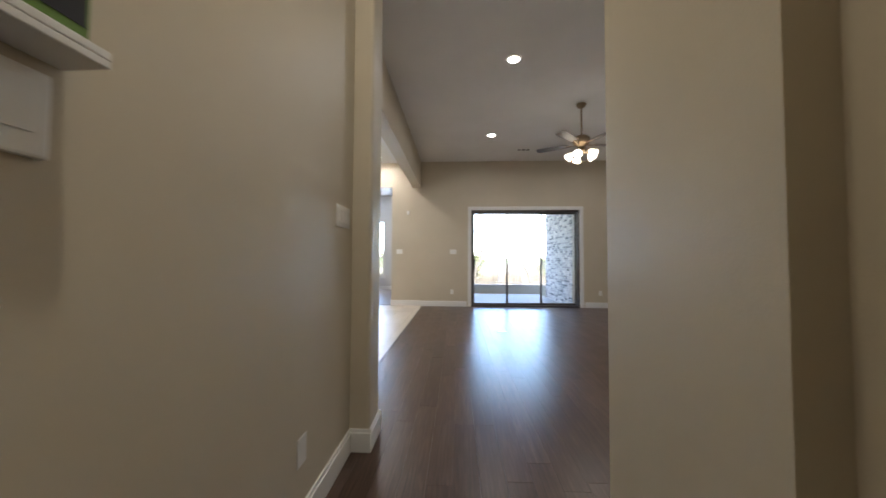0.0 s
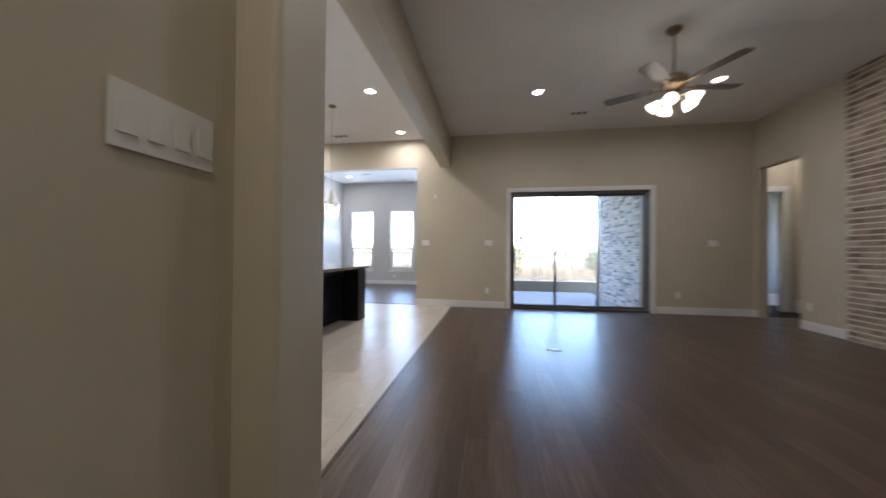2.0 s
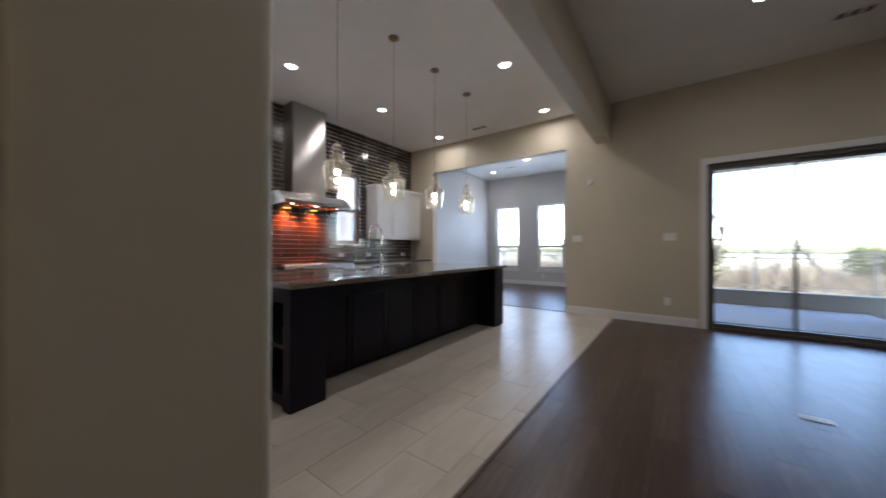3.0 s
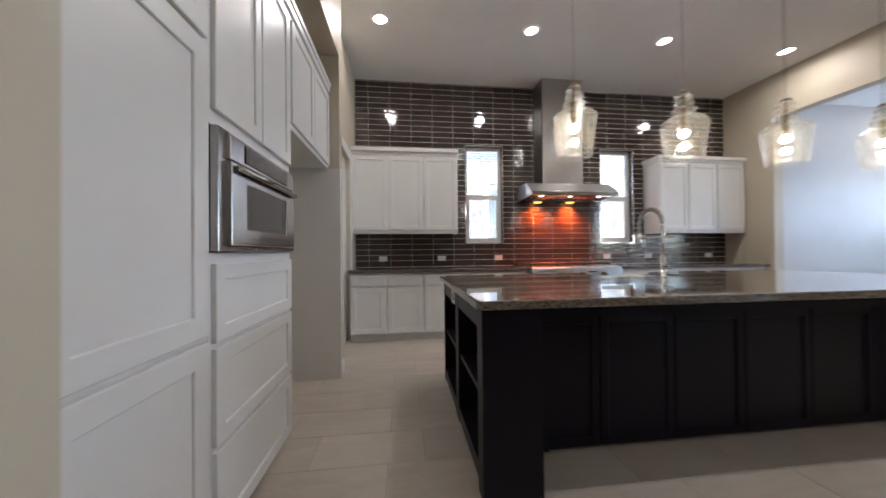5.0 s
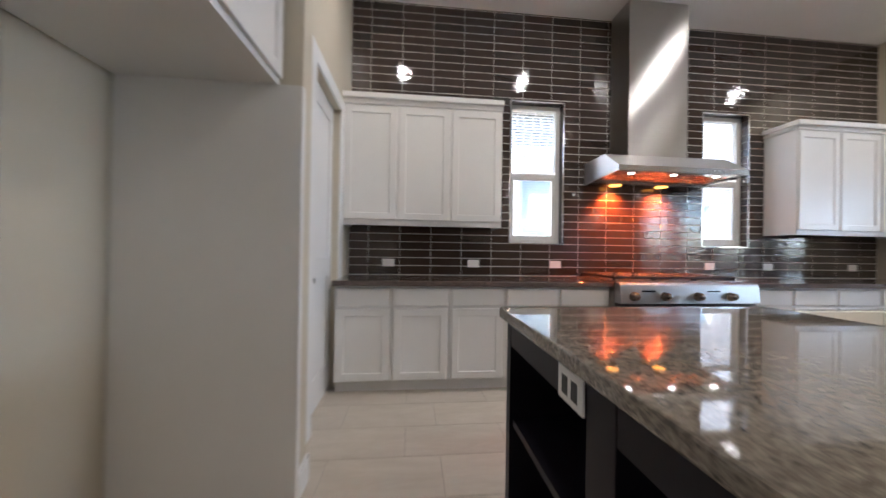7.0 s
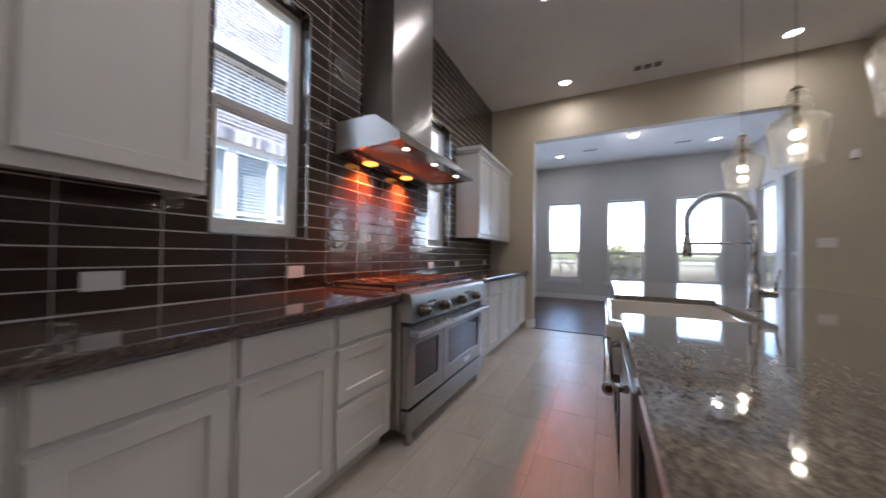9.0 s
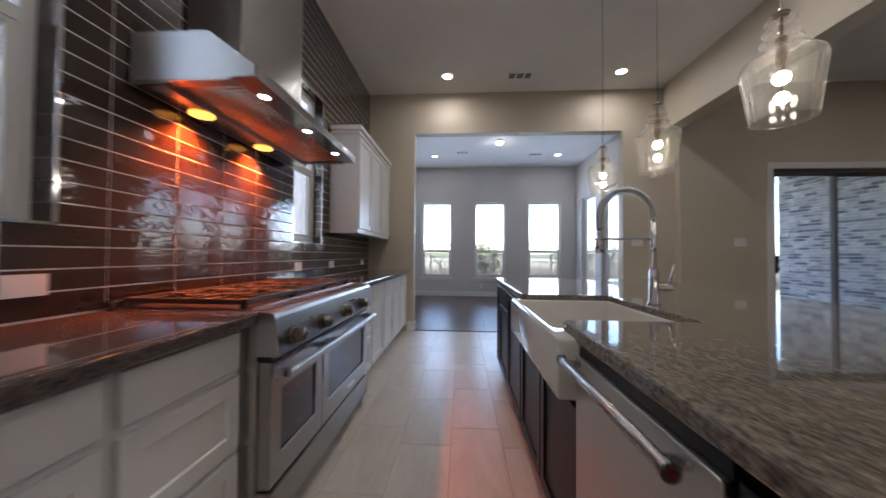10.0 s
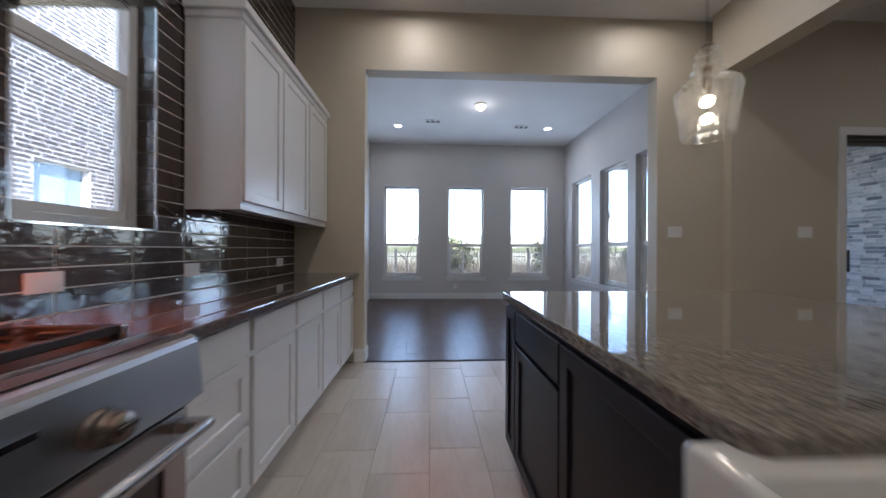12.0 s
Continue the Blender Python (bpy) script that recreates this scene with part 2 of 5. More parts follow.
HEATGLOW = glow("orange warming lamp", (1.0, 0.36, 0.05), 0.5)
SHADEGLOW = glow("lit frosted shade", (1.0, 0.86, 0.62), 0.36)
CONCRETE = paint("patio concrete", (0.42, 0.42, 0.42), 0.85, 0.5)
KERB = paint("buff stone", (0.40, 0.36, 0.30), 0.85, 0.5)
LAWN = material("dry lawn", (0.20, 0.21, 0.10), 0.95)
_v = coords(LAWN)
put(LAWN, "Base Color", ramp(LAWN, tex(LAWN, _v, 1.5, 8, 0.7), [(0.3, (0.24, 0.23, 0.13)), (0.6, (0.36, 0.33, 0.22)), (0.8, (0.45, 0.40, 0.28))]))
bump(LAWN, tex(LAWN, _v, 60, 4), 0.8, 0.03)
LEAF = material("leaves", (0.07, 0.11, 0.04), 0.6)
put(LEAF, "Base Color", with_random(LEAF, (0.12, 0.135, 0.055), 0.5, island_random, (0.26, 0.25, 0.10)))
# black metal with its colour raised to imitate glare from outside
FENCE = paint("dark fence metal, greyed for glare", (0.07, 0.068, 0.066), 0.55, 0.1)
BARK = paint("bark", (0.10, 0.085, 0.07), 0.9, 0.8)
SLATE = paint("teal grey siding", (0.16, 0.24, 0.25), 0.7, 0.1)
BLIND = paint("grey green blind", (0.27, 0.31, 0.29), 0.7, 0.1)
ROOF = paint("grey roof shingle", (0.12, 0.12, 0.13), 0.9, 0.8)
EASTPAINT = paint("blue grey wall paint", (0.30, 0.33, 0.37), 0.6, 0.1)
FIREGLASS = material("smoked fireplace glass", (0.008, 0.008, 0.011), 0.12, 0, 0.0, 0.15)


# ---- mesh helpers ----
def bm_box(bm, x0, x1, y0, y1, z0, z1, r=0.0):
    vs = [bm.verts.new((x, y, z)) for x in (x0, x1) for y in (y0, y1) for z in (z0, z1)]
    fs = [bm.faces.new([vs[i] for i in q]) for q in ((0, 1, 3, 2), (4, 6, 7, 5), (0, 4, 5, 1), (2, 3, 7, 6), (0, 2, 6, 4), (1, 5, 7, 3))]
    if r > 0:
        es = list({e for f in fs for e in f.edges})
        bmesh.ops.bevel(bm, geom=es, offset=r, segments=2, profile=0.5, affect="EDGES")
    return bm


def boxes(*rows, r=0.0):
    bm = bmesh.new()
    for b in rows:
        bm_box(bm, *b, r=r)
    return bm


def ring_frame(axis, p0, p1, outer, inner, e=0.003):
    """A rectangular frame in one piece between p0 and p1: outer and inner are (a0, a1, z0, z1)."""
    bm = bmesh.new()

    def loop(p, r, d=0.0):
        c = ((r[0] + d, r[2] + d), (r[1] - d, r[2] + d), (r[1] - d, r[3] - d), (r[0] + d, r[3] - d))
        return [bm.verts.new((p, a, z) if axis == "x" else (a, p, z)) for a, z in c]
    s = 1 if p1 > p0 else -1
    loops = [loop(p0, outer), loop(p1 - s * e, outer), loop(p1, outer, e), loop(p1, inner, -e), loop(p1 - s * e, inner), loop(p0, inner)]
    for a, b in zip(loops, loops[1:] + loops[:1]):
        for k in range(4):
            bm.faces.new((a[k], a[(k + 1) % 4], b[(k + 1) % 4], b[k]))
    return bm


def thing(name, at=(0, 0, 0), label="", category="", group="", kind=""):
    ob = new(name)
    ob.location = at
    ob.empty_display_size = 0.05
    return tagged(ob, label, category, group, kind)


def origin(ob):
    return ob.matrix_basis.translation + (origin(ob.parent) if ob.parent else Vector())


def part(name, bm, mat, parent=None, label="", smooth=False, own=False):
    me = bpy.data.meshes.new(name)
    if parent is not None and not own:
        bmesh.ops.translate(bm, verts=bm.verts, vec=-origin(parent))
    bmesh.ops.recalc_face_normals(bm, faces=bm.faces)
    if smooth:
        for f in bm.faces:
            f.smooth = True
    bm.to_mesh(me)
    bm.free()
    for k in (mat if isinstance(mat, (list, tuple)) else [mat]):
        me.materials.append(k)
    ob = new(name, me)
    if parent is not None:
        ob.parent = parent
    if label:
        ob["label"] = label
    return ob


def solo(name, bm, mat, label="", category="", group="", kind="", smooth=False):
    return tagged(part(name, bm, mat, None, "", smooth), label, category, group, kind)


def wall_mesh(axis, p0, p1, a0, a1, z0, z1, holes=()):
    """A wall slab from p0 to p1 across, a0 to a1 along, with rectangular holes (a0, a1, z0, z1)."""
    A = sorted({a0, a1, *(v for h in holes for v in h[:2] if a0 < v < a1)})
    Z = sorted({z0, z1, *(v for h in holes for v in h[2:] if z0 < v < z1)})
    solid = lambda i, k: 0 <= i < len(A) - 1 and 0 <= k < len(Z) - 1 and not any(h[0] < (A[i] + A[i + 1]) / 2 < h[1] and h[2] < (Z[k] + Z[k + 1]) / 2 < h[3] for h in holes)
    bm, seen = bmesh.new(), {}

    def v(p, a, z):
        if (p, a, z) not in seen:
            seen[p, a, z] = bm.verts.new((p, a, z) if axis == "x" else (a, p, z))
        return seen[p, a, z]
    for i in range(len(A) - 1):
        for k in range(len(Z) - 1):
            if not solid(i, k):
                continue
            a, b, c, d = A[i], A[i + 1], Z[k], Z[k + 1]
            for p in (p0, p1):
                bm.faces.new((v(p, a, c), v(p, b, c), v(p, b, d), v(p, a, d)))
            if not solid(i - 1, k):
                bm.faces.new((v(p0, a, c), v(p1, a, c), v(p1, a, d), v(p0, a, d)))
            if not solid(i + 1, k):
                bm.faces.new((v(p0, b, c), v(p1, b, c), v(p1, b, d), v(p0, b, d)))
            if not solid(i, k - 1):
                bm.faces.new((v(p0, a, c), v(p1, a, c), v(p1, b, c), v(p0, b, c)))
            if not solid(i, k + 1):
                bm.faces.new((v(p0, a, d), v(p1, a, d), v(p1, b, d), v(p0, b, d)))
    return bm


def wall(name, axis, p0, p1, a0, a1, z0, z1, holes=(), mat=None):
    return solo(name, wall_mesh(axis, p0, p1, a0, a1, z0, z1, holes), mat or WALL, kind="structure")


def tube(bm, pts, r, n=10, closed=False):
    """A round bar along points."""
    pts = [Vector(p) for p in pts]
    rings, m = [], len(pts)
    up = None
    for i, p in enumerate(pts):
        d = (pts[(i + 1) % m] - pts[i - 1]) if closed else (pts[min(i + 1, m - 1)] - pts[max(i - 1, 0)])
        d.normalize()
        if up is None:
            up = d.orthogonal().normalized()
        up = (up - d * up.dot(d)).normalized()
        side = d.cross(up)
        rr = r[i] if isinstance(r, (list, tuple)) else r
        rings.append([bm.verts.new(p + (up * math.cos(2 * math.pi * k / n) + side * math.sin(2 * math.pi * k / n)) * rr) for k in range(n)])
    for i in range(m if closed else m - 1):
        a, b = rings[i], rings[(i + 1) % m]
        for k in range(n):
            bm.faces.new((a[k], a[(k + 1) % n], b[(k + 1) % n], b[k]))
    if not closed:
        bm.faces.new(rings[0][::-1])
        bm.faces.new(rings[-1])
    return bm


def lathe(bm, profile, at=(0, 0, 0), n=24, cap=True):
    """A turned shape round z: profile rows of (radius, height)."""
    rings = [[bm.verts.new((at[0] + r * math.cos(2 * math.pi * k / n), at[1] + r * math.sin(2 * math.pi * k / n), at[2] + z)) for k in range(n)] for r, z in profile]
    for a, b in zip(rings, rings[1:]):
        for k in range(n):
            bm.faces.new((a[k], a[(k + 1) % n], b[(k + 1) % n], b[k]))
    if cap:
        bm.faces.new(rings[0][::-1])
        bm.faces.new(rings[-1])
    return bm


# ---- structure ----
TOP = 3.64
WEST, KNORTH, SNORTH, NNORTH, NEAST = -4.64, 7.91, 7.825, 12.08, -0.05
W1, W2 = (3.53, 4.11, 1.25, 2.73), (5.69, 6.26, 1.25, 2.73)
NWIN = [(-4.32, -3.487, 0.52, 2.64), (-2.834, -1.975, 0.52, 2.64), (-1.338, -0.449, 0.52, 2.64)]
EWIN = [(10.79, 11.64, 0.52, 2.66), (9.63, 10.455, 0.52, 2.66), (8.5, 9.42, 0.52, 2.66)]
wall("wall_west", "x", WEST - 0.16, WEST - 0.01, 1.0, KNORTH, 0, TOP, [W1, W2])
wall("wall_north_kitchen", "y", KNORTH, KNORTH + 0.15, -4.8, -0.07, 0, TOP, [(-3.93, -0.82, 0, 3.02)])
wall("wall_north_living", "y", SNORTH, SNORTH + 0.24, -0.07, 5.8, 0, TOP, [(1.2, 3.87, 0, 2.41)])
wall("wall_east_living", "x", 5.64, 5.8, 4.08, SNORTH, 0, TOP, [(6.92, 7.74, 0, 2.73), (4.43, 5.58, 0.4, 1.25)])
wall("wall_chase_south", "y", 3.93, 4.08, 5.62, 8.1, 0, TOP, [(6.0, 7.9, 0, 3.1)])
wall("wall_far_east", "x", 8.1, 8.25, -3.0, 4.08, 0, TOP)
wall("wall_south_living", "y", 0.225, 0.66, 1.225, 8.1, 0, TOP)
wall("wall_hall_left", "x", 0.03, 0.2, -3, 1.79, 0, TOP)
wall("wall_hall_right", "x", 1.29, 1.5, -3, 0.225, 0, TOP)
wall("wall_hall_back", "y", -3.15, -3, 0.03, 1.5, 0, TOP)
wall("wall_kitchen_south", "y", 1.79, 2.03, -3.1, 0.19, 0, TOP, [(-2.97, -0.58, 0, 2.95)])
wall("wall_pantry_door", "y", 1.77, 1.92, -4.8, -3.1, 0, TOP, [(-4.2, -3.5, 0, 2.34)])
wall("wall_alcove_back", "y", 1.1, 1.25, -4.8, 0.03, 0, TOP)
wall("wall_alcove_side", "x", -3.08, -2.97, 1.25, 1.79, 0, TOP)
wall("beam", "x", -0.28, -0.07, 2.2, SNORTH, 2.985, TOP)
wall("wall_north_nook", "y", NNORTH, NNORTH + 0.16, -4.8, 0.11, 0, TOP, NWIN, mat=NOOKPAINT)
wall("wall_west_nook", "x", -4.8, -4.64, KNORTH + 0.15, NNORTH, 0, TOP, mat=NOOKPAINT)
wall("wall_east_nook", "x", NEAST, NEAST + 0.16, SNORTH + 0.24, NNORTH, 0, TOP, EWIN, mat=NOOKPAINT)
# the hole is out of view, added to let daylight into the side room
wall("wall_side_room_east", "x", 8.1, 8.25, 4.08, 9.6, 0, TOP, [(8.72, 9.4, 0.7, 2.4)], mat=EASTPAINT)
wall("wall_side_door", "y", 8.5, 8.62, 5.8, 8.1, 0, TOP, [(5.95, 6.63, 0, 2.43)])
wall("wall_side_room_north", "y", 9.45, 9.6, 5.8, 8.1, 0, TOP, mat=EASTPAINT)
wall("wall_side_room_west", "x", 5.66, 5.8, SNORTH + 0.24, 9.6, 0, TOP)
wall("wall_side_passage", "x", 6.84, 6.96, 4.08, 8.5, 0, TOP)


def rounded_wall(name, x0, x1, y0, y1, corners, r=0.022):
    """An upright block whose named corners (00, 10, 11, 01) are rounded."""
    pts = []
    for key, cx, cy, a in (("00", x0, y0, 180), ("10", x1, y0, 270), ("11", x1, y1, 0), ("01", x0, y1, 90)):
        if key in corners:
            ox, oy = (x0 + r if cx == x0 else x1 - r), (y0 + r if cy == y0 else y1 - r)
            pts += [(ox + r * math.cos(radians(a + 18 * k)), oy + r * math.sin(radians(a + 18 * k))) for k in range(6)]
        else:
            pts.append((cx, cy))
    bm = bmesh.new()
    lo, hi = [[bm.verts.new((x, y, z)) for x, y in pts] for z in (0, TOP)]
    n = len(pts)
    for k in range(n):
        bm.faces.new((lo[k], lo[(k + 1) % n], hi[(k + 1) % n], hi[k]))
    bm.faces.new(lo[::-1]), bm.faces.new(hi)
    return solo(name, bm, WALL, kind="structure")


rounded_wall("wall_hall_end", 0.19, 0.32, 1.79, 2.03, ("10", "11"))
rounded_wall("wall_beam_stub", -0.276, -0.11, 2.03, 2.2, ("11", "01"))
solo("ceiling", boxes((-4.8, 8.25, -3.15, 8.65, TOP, TOP + 0.12), (5.66, 8.25, 8.65, 9.6, TOP, TOP + 0.12), (-4.8, 0.11, 8.65, NNORTH + 0.16, TOP, TOP + 0.12)), CEIL, kind="structure")
floor_wood = solo("floor_living", boxes((-0.01, 8.25, -3.15, 8.65, -0.1, -0.012), (5.66, 8.25, 8.65, 9.6, -0.1, -0.012)), SEAM, kind="structure")
floor_stone = solo("floor_kitchen", boxes((-4.8, -0.03, 1.1, 7.895, -0.1, -0.002)), FLOORGROUT, kind="structure")
floor_nook = solo("floor_nook", boxes((-4.8, 0.1, 7.93, NNORTH + 0.16, -0.1, -0.012)), SEAM, kind="structure")
solo("floor_trim_strip", boxes((-0.032, -0.008, 2.03, SNORTH, -0.1, 0.006), r=0.003), PLANK_REST, kind="structure")
solo("floor_trim_nook", boxes((-3.93, -0.82, 7.893, 7.932, -0.1, 0.006), r=0.003), SEAM, kind="structure")


def baseboard(name, *runs, h=0.135, t=0.016):
    """Runs of (axis, wall face, side, from, to)."""
    bm = bmesh.new()
    for axis, p, s, a, b in runs:
        for k, (z0, z1, d) in enumerate(((0, h - 0.02, t), (h - 0.02, h, t * 0.6))):
            q = sorted((p, p + s * d))
            bm_box(bm, *((q[0], q[1], a, b) if axis == "x" else (a, b, q[0], q[1])), z0, z1, r=0.002)
    return solo(name, bm, WHITE, kind="structure")


baseboard("baseboard_living", ("y", SNORTH, -1, -0.07, 1.09), ("y", SNORTH, -1, 3.98, 5.64), ("x", 5.64, -1, 7.74, SNORTH - 0.02), ("x", 5.64, -1, 6.21, 6.92), ("y", 0.66, 1, 1.225, 8.1))
baseboard("baseboard_hall", ("x", 0.2, 1, -3, 1.772), ("y", 1.79, -1, 0.2, 0.336), ("x", 0.32, 1, 1.79, 2.046), ("x", 1.225, -1, 0.225, 0.676), ("x", 1.29, -1, -3, 0.205), ("y", 2.03, 1, -0.11, 0.32), ("x", -0.11, 1, 2.03, 2.216), ("y", 2.2, 1, -0.292, -0.11), ("x", -0.276, -1, 2.03, 2.2))
baseboard("baseboard_kitchen", ("y", KNORTH, -1, -0.82, -0.07), ("x", -0.82, -1, KNORTH - 0.016, KNORTH + 0.15), ("y", KNORTH, -1, -4.03, -3.93), ("x", -3.93, 1, KNORTH - 0.016, KNORTH + 0.15), ("y", 2.03, 1, -3.1, -2.969), ("x", -3.1, -1, 1.92, 2.046))
baseboard("baseboard_nook", ("y", NNORTH, -1, -4.64, NEAST), ("x", NEAST, -1, SNORTH + 0.24, NNORTH - 0.02))
baseboard("baseboard_side_rooms", ("x", 6.84, -1, 4.1, 8.48), ("y", 9.45, -1, 5.8, 8.1), h=0.26)


def casing(name, axis, p, s, a0, a1, z1, w=0.085, t=0.018, z0=0.0):
    """Flat white casing round an opening."""
    bm = bmesh.new()
    q = sorted((p, p + s * t))
    for b in ((a0 - w, a0, z0, z1 + w), (a1, a1 + w, z0, z1 + w), (a0, a1, z1, z1 + w)):
        bm_box(bm, *((q[0], q[1], b[0], b[1]) if axis == "x" else (b[0], b[1], q[0], q[1])), b[2], b[3], r=0.003)
    return solo(name, bm, WHITE, kind="structure")


casing("trim_sliding_door", "y", SNORTH, -1, 1.2, 3.87, 2.41)
casing("trim_pantry_door", "y", 1.92, 1, -4.2, -3.5, 2.34, 0.1)
casing("trim_side_door", "y", 8.5, -1, 5.95, 6.63, 2.43, 0.11)


# ---- windows and doors ----
def sash_window(name, axis, p, hole, rail, depth=0.07, sill=True, mat=None, face=1, fw=0.045):
    """A two-light window filling hole (a0, a1, z0, z1); p is the outer side of the frame, the room lies at face."""
    mat = mat or VINYL
    a0, a1, z0, z1 = hole
    mid = p + face * depth / 2

    def bx(a, b, c, d, q0, q1):
        q = sorted((q0, q1))
        return (q[0], q[1], a, b, c, d) if axis == "x" else (a, b, q[0], q[1], c, d)
    base = (mid, (a0 + a1) / 2, z0) if axis == "x" else ((a0 + a1) / 2, mid, z0)
    w = thing(name, base, "white framed sash window with two clear panes", "window", kind="structure")
    q0, q1 = p, p + face * depth
    part("window_frame", ring_frame(axis, q0, q1, hole, (a0 + fw, a1 - fw, z0 + fw, z1 - fw)), mat, w)
    part("meeting_rail", boxes(bx(a0 + fw, a1 - fw, rail - 0.025, rail + 0.025, q0 + face * 0.01, q1 - face * 0.005)), mat, w)
    part("lower_sash", ring_frame(axis, q1 - face * 0.03, q1 - face * 0.008, (a0 + fw, a1 - fw, z0 + fw, rail - 0.026), (a0 + fw + 0.028, a1 - fw - 0.028, z0 + fw + 0.04, rail - 0.045)), mat, w)
    for c, d, m in ((z0 + fw, rail - 0.02, mid + face * 0.01), (rail + 0.02, z1 - fw, mid - face * 0.012)):
        g = part("pane", boxes(bx(a0 + fw, a1 - fw, c, d, m - 0.003, m + 0.003)), GLASS, w)
        g.visible_shadow = False
    part("insect_screen", boxes(bx(a0 + fw + 0.001, a1 - fw - 0.001, z0 + fw + 0.001, rail - 0.026, q0 + face * 0.004, q0 + face * 0.005)), SCREEN, w, "fine grey insect screen")
    return w


# added area lamps at the nook windows reinforce the sky's light
for h in NWIN:
    lamp("nook_daylight_fill", pose((h[0] + h[1]) / 2, NNORTH + 0.14, 2.0, -90, 0, 0), "AREA", 2.4, h[1] - h[0] - 0.1, (0.68, 0.83, 1.0), 1.0)
for h in NWIN:
    sash_window("window_north", "y", NNORTH + 0.15, h, 1.275, 0.07, face=-1)
    solo("window_sill", boxes((h[0] - 0.06, h[1] + 0.06, NNORTH - 0.035, NNORTH + 0.08, h[2] - 0.03, h[2]), (h[0] - 0.04, h[1] + 0.04, NNORTH - 0.016, NNORTH - 0.001, h[2] - 0.09, h[2] - 0.03), r=0.003), WHITE, kind="structure")
for h in EWIN:
    sash_window("window_east", "x", NEAST + 0.15, h, 1.275, 0.07, face=-1)
solo("window_sill_east", boxes((NEAST - 0.035, NEAST + 0.08, 8.45, 11.7, 0.49, 0.52), (NEAST - 0.016, NEAST - 0.001, 8.48, 11.67, 0.43, 0.49), r=0.003), WHITE, kind="structure")
for h in (W1, W2):
    sash_window("window_west", "x", WEST - 0.16, h, 1.975, 0.07, face=1, fw=0.05)

# sliding door of three panels
slider = thing("sliding_door", (2.535, SNORTH + 0.1, 0), "dark bronze three-panel sliding glass patio door", "door", kind="structure")
part("outer_frame", ring_frame("y", SNORTH + 0.17, SNORTH + 0.03, (1.2, 3.87, 0.0, 2.41), (1.235, 3.835, 0.035, 2.36)), BRONZE, slider)
for k, (a, b) in enumerate(((1.237, 2.115), (2.08, 2.97), (2.935, 3.833))):
    y0 = SNORTH + (0.05, 0.09, 0.13)[k]
    p = part("sliding_panel", ring_frame("y", y0 + 0.035, y0, (a, b, 0.036, 2.359), (a + 0.042, b - 0.042, 0.09, 2.315)), BRONZE, slider)
    g = part("pane", boxes((a + 0.04, b - 0.04, y0 + 0.014, y0 + 0.02, 0.085, 2.318)), GLASS, p)
    g.visible_shadow = False
part("handle", boxes((1.268, 1.292, SNORTH + 0.02, SNORTH + 0.05, 0.93, 1.17), r=0.005), BLACK, slider, "black pull handle")

# pantry door
door = thing("door_pantry", (-3.85, 1.84, 0), "white panelled door standing shut", "door", kind="structure")
part("leaf", boxes((-4.195, -3.505, 1.82, 1.86, 0.01, 2.335), (-4.195, -4.09, 1.86, 1.868, 0.01, 2.335), (-3.61, -3.505, 1.86, 1.868, 0.01, 2.335), (-4.09, -3.61, 1.86, 1.868, 0.01, 0.24), (-4.09, -3.61, 1.86, 1.868, 0.95, 1.1), (-4.09, -3.61, 1.86, 1.868, 2.2, 2.335)), WHITE, door)
part("knob", lathe(bmesh.new(), [(0.001, 0), (0.02, 0.004), (0.026, 0.018), (0.018, 0.034), (0.010, 0.045), (0.026, 0.05), (0.026, 0.056)], (0, 0, 0), 16), CHROME, door, "polished metal door knob", True, True).matrix_basis = pose(0.29, 0.085, 0.96, 90, 0, 0)


# ---- cabinet pieces ----
def shaker(bm, axis, p, s, a0, a1, z0, z1, rail=0.06, t=0.02, panel=True, e=0.003):
    """A door or drawer front in one piece, t proud of the plane p on the side s, with a sunk panel inside its frame."""
    def loop(d, g):
        c = ((a0 + g, z0 + g), (a1 - g, z0 + g), (a1 - g, z1 - g), (a0 + g, z1 - g))
        q = p + s * d
        return [bm.verts.new((q, a, z) if axis == "x" else (a, q, z)) for a, z in c]
    loops = [loop(0.001, 0), loop(t - e, 0), loop(t, e)]
    if panel:
        loops += [loop(t, rail - e), loop(t - e, rail), loop(t - 0.010, rail + 0.001)]
    for a, b in zip(loops, loops[1:]):
        for k in range(4):
            bm.faces.new((a[k], a[(k + 1) % 4], b[(k + 1) % 4], b[k]))
    bm.faces.new(loops[-1]), bm.faces.new(loops[0][::-1])
    return bm


def base_unit(y0, y1, kind):
    F = -4.055
    u = thing("base_cabinet", ((WEST + F) / 2, (y0 + y1) / 2, 0), "white painted base cabinet with flat drawer over shaker door" if kind == "door" else "white painted base cabinet with a stack of three drawers", "cabinet", "base cabinets")
    part("body", boxes((WEST + 0.02, F, y0 + 0.001, y1 - 0.001, 0.10, 0.876)), CAB, u)
    part("toe_kick", boxes((WEST + 0.02, F - 0.07, y0 + 0.001, y1 - 0.001, 0, 0.099)), CAB, u)
    part("drawer_front", shaker(bmesh.new(), "x", F, 1, y0 + 0.018, y1 - 0.018, 0.715, 0.855, panel=False), CAB, u)
    if kind == "door":
        part("cabinet_door", shaker(bmesh.new(), "x", F, 1, y0 + 0.018, y1 - 0.018, 0.115, 0.69), CAB, u)
    else:
        for z in ((0.115, 0.40), (0.425, 0.69)):
            part("drawer_front", shaker(bmesh.new(), "x", F, 1, y0 + 0.018, y1 - 0.018, *z), CAB, u)
    return u


